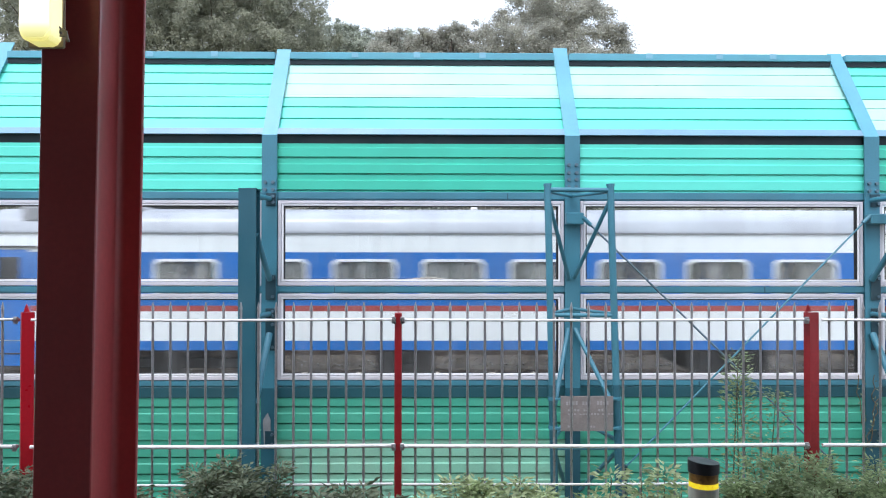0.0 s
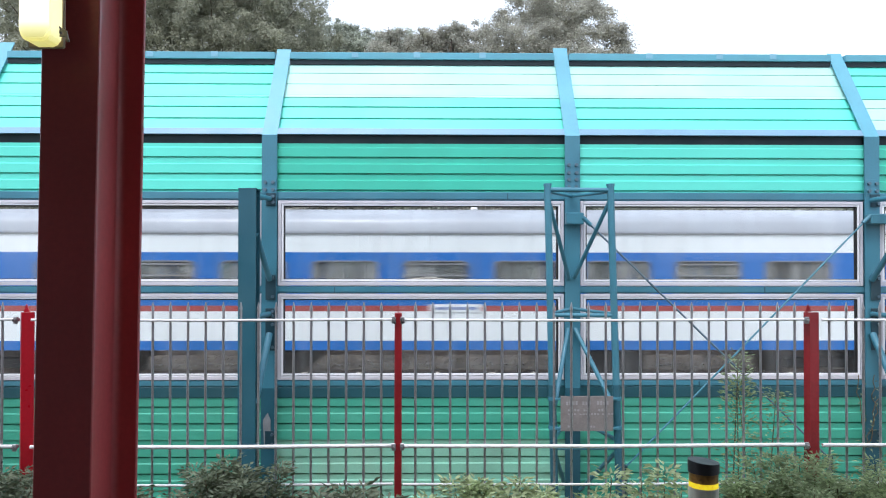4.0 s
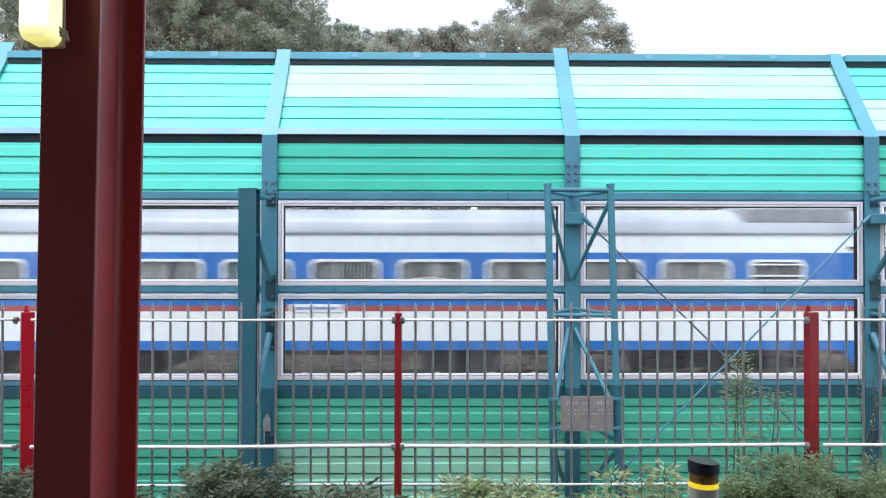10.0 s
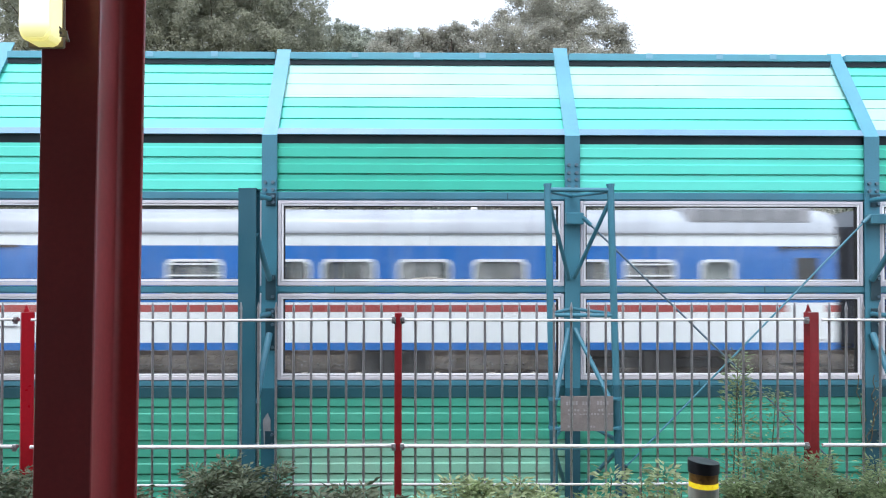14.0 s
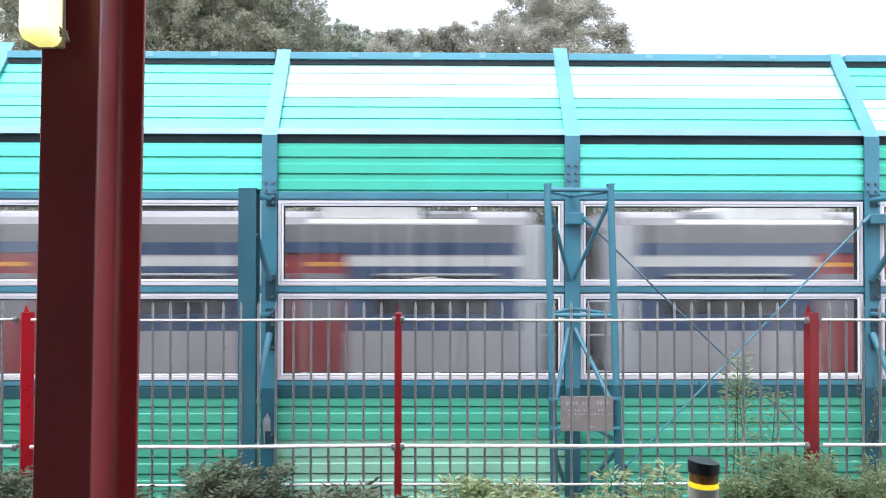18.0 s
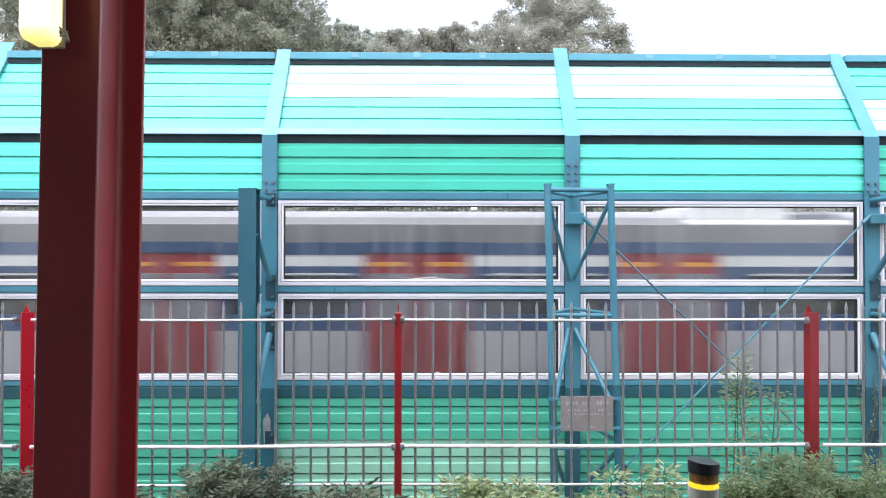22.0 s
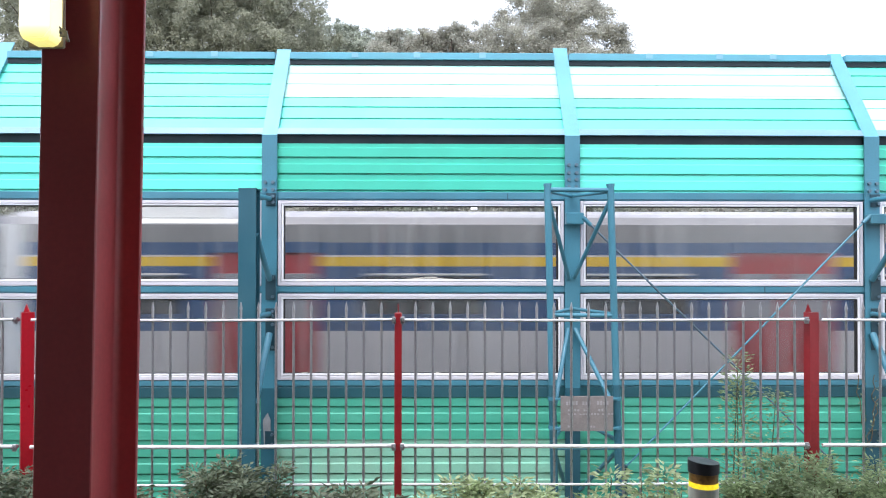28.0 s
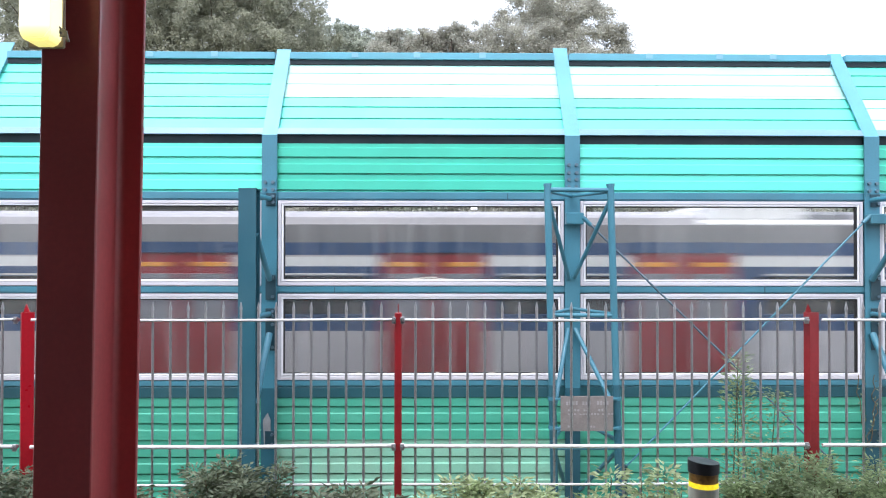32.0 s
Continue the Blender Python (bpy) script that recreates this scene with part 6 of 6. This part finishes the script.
for s in (-1, 1):
    bm = B()
    y0, y1 = sorted((s * (CW + 0.003), s * (CW + 0.02)))
    box(bm, (CL - 18.5, y0, 1.92), (CL - 17.0, y1, 3.06), 0.006)
    d = part("baggage_door", bm, "c_blue", tail)
    bm = B()
    l0, l1 = sorted((s * (CW + 0.003), s * (CW + 0.06)))
    box(bm, (CL - 18.5, l0, 3.07), (CL - 17.3, l1, 3.12), 0.004)
    part("lintel", bm, "under", d)
    bm = B()
    box(bm, (CL - 18.5, y0, 1.38), (CL - 17.3, y1, 1.42), 0.004)
    part("grab_rail", bm, "c_ac", d)
    bm = B()
    y0, y1 = sorted((s * (CW + 0.004), s * (CW + 0.05)))
    box(bm, (CL - 21.3, y0, 2.95), (CL - 20.3, y1, 3.22), 0.03)
    box(bm, (CL - 20.95, y0, 2.72), (CL - 20.70, y1, 2.95), 0.02)
    part("vent_box", bm, "sign_pale", tail, "pale vent box on the side")

# ---- grey electric train ----
EL, EW = 23.3, 1.55
DOOR_W = 1.62


def ecar(stripe, doors, cab, label):
    """A car of the electric train, x from 0 at its leading end to L, z from the rail."""
    c = thing("train_car", (0, 0, 0), label, "train car", "cars of the grey electric train")
    first = 1.15 if cab else 0.0
    L = EL + (1.12 if cab else 0.0)
    mats = ["e_grey", "e_blue", stripe, "e_pale", "e_cant_shade"]
    wins, edges = [], sorted((d - DOOR_W / 2, d + DOOR_W / 2) for d in doors)
    x = first + 0.4
    for a, b in edges + [(L - 0.4, L)]:
        n = max(1, round((a - x) / 2.6))
        for k in range(n):
            mid, w = x + (a - x) * (k + 0.5) / n, min(2.0, (a - x) / n - 0.22)
            if w > 0.5:
                wins.append((mid, w))
        x = b
    z_w0, z_w1 = 1.96, 2.60
    bm = B()
    for s in (-1, 1):
        y0, y1 = sorted((s * EW, s * (EW - 0.06)))
        spans, x = [], first
        for a, b in edges + [(L, L)]:
            spans.append((x, a))
            x = b
        for k, (a, b) in enumerate(spans):
            e0, e1 = a + (0.4 if k == 0 else 0), b - (0.4 if k == len(spans) - 1 else 0)
            if e0 > a:
                box(bm, (a, y0, 0.95), (e0, y1, 3.36), mi=3)
            if e1 < b:
                box(bm, (e1, y0, 0.95), (b, y1, 3.36), mi=3)
            for z0, z1, mi in ((0.95, 1.737, 0), (1.737, z_w0, 1), (z_w1, 2.722, 1), (2.722, 2.866, 2), (2.866, 2.893, 0), (2.893, 3.085, 1), (3.085, 3.36, 4)):
                box(bm, (e0, y0, z0), (e1, y1, z1), mi=mi)
            q = e0
            for m0, w in sorted(wins):
                if e0 < m0 < e1:
                    box(bm, (q, y0, z_w0), (m0 - w / 2, y1, z_w1), mi=1)
                    q = m0 + w / 2
            box(bm, (q, y0, z_w0), (e1, y1, z_w1), mi=1)
        for d in doors:
            box(bm, (d - DOOR_W / 2, y0, 2.93), (d + DOOR_W / 2, y1, 3.095), mi=1)
            box(bm, (d - DOOR_W / 2, y0, 3.095), (d + DOOR_W / 2, y1, 3.36), mi=4)
    part("body", bm, mats, c)
    for d in doors:
        for s in (-1, 1):
            y0, y1 = sorted((s * (EW - 0.02), s * (EW - 0.06)))
            for k in (-1, 1):
                a, b = sorted((d + k * 0.008, d + k * DOOR_W / 2))
                bm = B()
                box(bm, (a, y0, 0.98), (b, y1, 2.93), 0.006)
                leaf = part("door_leaf", bm, "e_red", c, "red sliding door leaf")
                bm = B()
                g0, g1 = sorted((s * (EW - 0.024), s * (EW - 0.014)))
                box(bm, (a + 0.07, g0, 1.89), (b - 0.07, g1, 2.61), 0.004)
                part("door_window", bm, "e_door_glass", leaf, "door window with a pale reflection painted in")
                if stripe == "e_white":
                    bm = B()
                    box(bm, (a + (0.06 if k < 0 else 0.16), g0, 2.718), (b - (0.16 if k < 0 else 0.06), g1, 2.785), 0.004)
                    part("header_strip", bm, "e_orange", leaf, "orange strip at the door head")
    for m0, w in wins:
        for s in (-1, 1):
            y = s * (EW - 0.02)
            bm = B()
            lo, hi = sorted((s * (EW - 0.05), s * (EW + 0.006)))
            a, b, t = m0 - w / 2, m0 + w / 2, 0.03
            box(bm, (a, lo, z_w0), (b, hi, z_w0 + t))
            box(bm, (a, lo, z_w1 - t), (b, hi, z_w1))
            box(bm, (a, lo, z_w0 + t), (a + t, hi, z_w1 - t))
            box(bm, (b - t, lo, z_w0 + t), (b, hi, z_w1 - t))
            win = part("window", bm, "e_blue", c)
            bm = B()
            h0, h1 = sorted((s * (EW - 0.02), s * (EW + 0.012)))
            box(bm, (a + 0.15, h0, 2.582), (b - 0.05, h1, 2.612), 0.003)
            part("hopper_bar", bm, "e_trim", win, "pale hopper window bar")
            bm = B()
            box(bm, (a + t, y - 0.004, z_w0 + t), (b - t, y + 0.004, z_w1 - t))
            part("pane", bm, "e_glass", win).visible_shadow = False
    arc = [(-EW, 3.362)] + [(-EW * math.cos(a) * (1.0 if 0.2 < a < 2.94 else 0.995), 3.38 + 0.25 * math.sin(a) ** 0.6) for a in [math.pi * i / 16 for i in range(17)]] + [(EW, 3.362)]
    low = [(-EW + 0.02, 3.362), (-EW + 0.10, 3.44), (EW - 0.10, 3.44), (EW - 0.02, 3.362)]
    place = lambda x: Matrix(((0, 0, 1, x), (1, 0, 0, 0), (0, 1, 0, 0), (0, 0, 0, 1)))
    w0, w1 = first + 1.1, first + 3.6
    bm = B()
    prism(bm, arc, L - 7.2 - first, place(w1))
    prism(bm, arc, 0.9, place(first + 0.2))
    prism(bm, arc, 0.9, place(L - 1.1))
    part("roof", bm, "e_roof", c, "grey curved roof")
    for x0, x1, k in ((w0, w1, 0), (L - 3.6, L - 1.1, 1)):
        bm = B()
        prism(bm, low, x1 - x0, place(x0))
        well = part("roof_well", bm, "e_roof", c)
        for s in (-1, 1):
            bm = B()
            prism(bm, [(s * (EW - 0.005), 3.362), (s * (EW - 0.005), 3.385), (s * (EW - 0.09), 3.45), (s * (EW - 0.14), 3.45), (s * (EW - 0.14), 3.362)], x1 - x0, place(x0))
            part("well_rail", bm, "e_white", well, "white rail along the roof well")
        bm = B()
        p0 = x1 - 1.65 if k == 0 else x0 + 0.15
        box(bm, (p0, -1.46, 3.42), (p0 + 1.5, 1.46, 3.70), 0.05)
        part("vent_pod", bm, "e_white", well, "white roof vent pod")
        bm = B()
        q0 = x0 + 0.05 if k == 0 else x1 - 0.75
        box(bm, (q0, -1.1, 3.44), (q0 + 0.7, 1.1, 3.60), 0.05)
        part("roof_box", bm, "c_ac", well)
    bm = B()
    box(bm, (first, -EW + 0.07, 1.05), (L - 0.02, EW - 0.07, 1.15))
    box(bm, (first, -EW + 0.07, 3.25), (L - 0.02, EW - 0.07, 3.35))
    part("lining", bm, "e_lining", c)
    bm = B()
    for xx in ([L - 0.08] if cab else [0.02, L - 0.08]):
        box(bm, (xx, -EW + 0.07, 1.16), (xx + 0.06, -0.55, 3.24))
        box(bm, (xx, 0.55, 1.16), (xx + 0.06, EW - 0.07, 3.24))
    part("end_wall", bm, "e_pale", c, "pale car end")
    bm = B()
    for xx in ([L] if cab else [-0.46, L]):
        for k in range(4):
            box(bm, (xx + k * 0.115, -0.8, 0.95), (xx + k * 0.115 + 0.06, 0.8, 3.36), 0.01)
        box(bm, (xx + 0.01, -0.74, 1.0), (xx + 0.45, 0.74, 3.30))
    part("gangway", bm, "e_bellows", c, "dark grey gangway bellows")
    for z in (2.18, 1.66, 1.10):
        bm = B()
        tube(bm, (L - 0.02, -EW + 0.1, z), (L + 0.99, -EW + 0.1, z), 0.018, n=6)
        part("guard_rod", bm, "alu", c, "thin horizontal guard rod between cars")
    bm = B()
    box(bm, (first + 0.2, -1.25, 0.70), (L - 0.2, 1.25, 0.949))
    for x0, x1 in ((6.6, 9.2), (10.2, 13.0), (14.0, 16.4)):
        box(bm, (x0, -1.3, 0.30), (x1, 1.3, 0.70), 0.03)
    part("underframe", bm, "under", c, "black underframe with equipment boxes")
    for bx in (3.9, L - 3.6):
        bm = B()
        for s in (-1, 1):
            box(bm, (bx - 1.6, s * 1.02 - 0.07, 0.42), (bx + 1.6, s * 1.02 + 0.07, 0.66), 0.03)
        box(bm, (bx - 0.3, -1.0, 0.42), (bx + 0.3, 1.0, 0.70))
        bogie = part("bogie", bm, "under", c)
        for wx in (-1.15, 1.15):
            for s in (-1, 1):
                bm = B()
                tube(bm, (bx + wx, s * 0.68, 0.43), (bx + wx, s * 0.82, 0.43), 0.43, n=20)
                part("wheel", bm, "steel", bogie)
    if cab:
        def bowed(pts, half, close=1.15):
            """An outline in x, z drawn across the cab in slices, its nose swept back towards the sides."""
            g = B()
            rings = []
            for i in range(13):
                y = half * (-1 + i / 6)
                rings.append([g.verts.new((x + (0.34 * (abs(y) / EW) ** 2.2 - 0.05) * max(0.0, 1 - x / close), y, z)) for x, z in pts])
            for p, q in zip(rings[:-1], rings[1:]):
                for i in range(len(pts)):
                    j = (i + 1) % len(pts)
                    g.faces.new((p[i], p[j], q[j], q[i])).smooth = True
            g.faces.new(rings[0]), g.faces.new(list(reversed(rings[-1])))
            for e in g.edges:
                if len(e.link_faces) == 2 and e.calc_face_angle(0) > 0.6:
                    e.smooth = False
            return g
        bm = bowed([(1.15, 0.95), (0.10, 0.95), (0.0, 1.20), (0.0, 1.45), (0.04, 1.75), (0.20, 2.15), (0.38, 2.55), (0.50, 2.85), (0.66, 3.15), (0.85, 3.40), (1.1, 3.58), (1.35, 3.64), (1.35, 3.36), (1.15, 3.36)], EW)
        part("cab_front", bm, "e_grey", c, "grey raked cab front")
        for s in (-1, 1):
            bm = B()
            y0, y1 = sorted((s * (EW - 0.02), s * (EW + 0.006)))
            swept = [(x + 0.12 * max(0.0, 1 - x / 1.15), z) for x, z in
                     [(0.14, 1.98), (0.40, 2.55), (0.68, 3.13), (0.90, 3.40), (1.25, 3.42), (1.0, 3.05), (0.78, 2.5), (0.56, 1.98)]]
            prism(bm, swept, y1 - y0, Matrix(((1, 0, 0, 0), (0, 0, 1, y0), (0, 1, 0, 0), (0, 0, 0, 1))))
            part("pillar_band", bm, "e_sky", c, "pale blue band along the cab pillar")
        bm = bowed([(0.06, 1.86), (0.04, 1.80), (0.19, 2.17), (0.37, 2.57), (0.49, 2.87), (0.58, 3.04), (0.62, 3.04), (0.41, 2.57)], 1.36)
        for v in bm.verts:
            v.co.x -= 0.015
        part("windscreen", bm, "e_dark", c, "dark windscreen")
        for s in (-1, 1):
            bm = B()
            y0, y1 = sorted((s * (EW + 0.002), s * (EW + 0.012)))
            box(bm, (1.0, y0, 2.0), (1.5, y1, 2.72), 0.003)
            part("cab_window", bm, "e_dark", c)
            bm = B()
            y0, y1 = sorted((s * 1.02, s * 1.34))
            back = 0.34 * (1.2 / EW) ** 2.2 - 0.05
            box(bm, (back - 0.06, y0, 1.19), (back + 0.10, y1, 1.32), 0.03)
            part("headlight", bm, "headlight", c, "warm lit headlight")
    return c


FIVE = (3.98, 7.86, 11.72, 15.57, 19.42)
GREY = "grey electric train car, blue bands, white stripe, red doors"
train_two = [ecar("e_white", (4.85, 8.95, 12.84, 16.71, 20.58), True, "leading car of a silver grey electric train with a pale cab")]
for k in range(1, 12):
    if k == 8:
        train_two.append(ecar("e_yellow", (4.05, 12.0), False, "grey first-class train car with a yellow stripe"))
    else:
        train_two.append(ecar("e_white", FIVE, False, GREY) if k == 1 else None)


# ---- motions ----
def motions():
    times = [0.5 * i for i in range(65)]
    for k, c in enumerate(train_one):
        rows = []
        for t in times:
            gap = 0.0159 * t * t + 12.576 * t - 10.08 - 26.65 * k
            rows.append((t, pose(gap + 0.575, FAR_TRACK, RAIL)))
        walk(c, rows)
    for k, c in enumerate(train_two):
        rows = []
        for t in times:
            u = t - 24.0
            gap = -0.1896 * u * u - 18.31 * u - 125.07 + 24.3 * k + float(np.interp(t, (16.5, 17.0, 18.5, 23.0, 25.0, 28.5, 30.0, 31.0, 32.0), (-0.06, -0.12, 0.0, 0.0, -0.14, -0.16, 0.02, 0.16, 0.33)))
            rows.append((t, pose(gap + 0.5 - (1.12 if k == 0 else 0.0), NEAR_TRACK, RAIL)))
        walk(c, rows)


for k in range(2, 12):
    if k != 8:
        train_two[k] = copy_thing(train_two[1], Matrix.Identity(4))
motions()
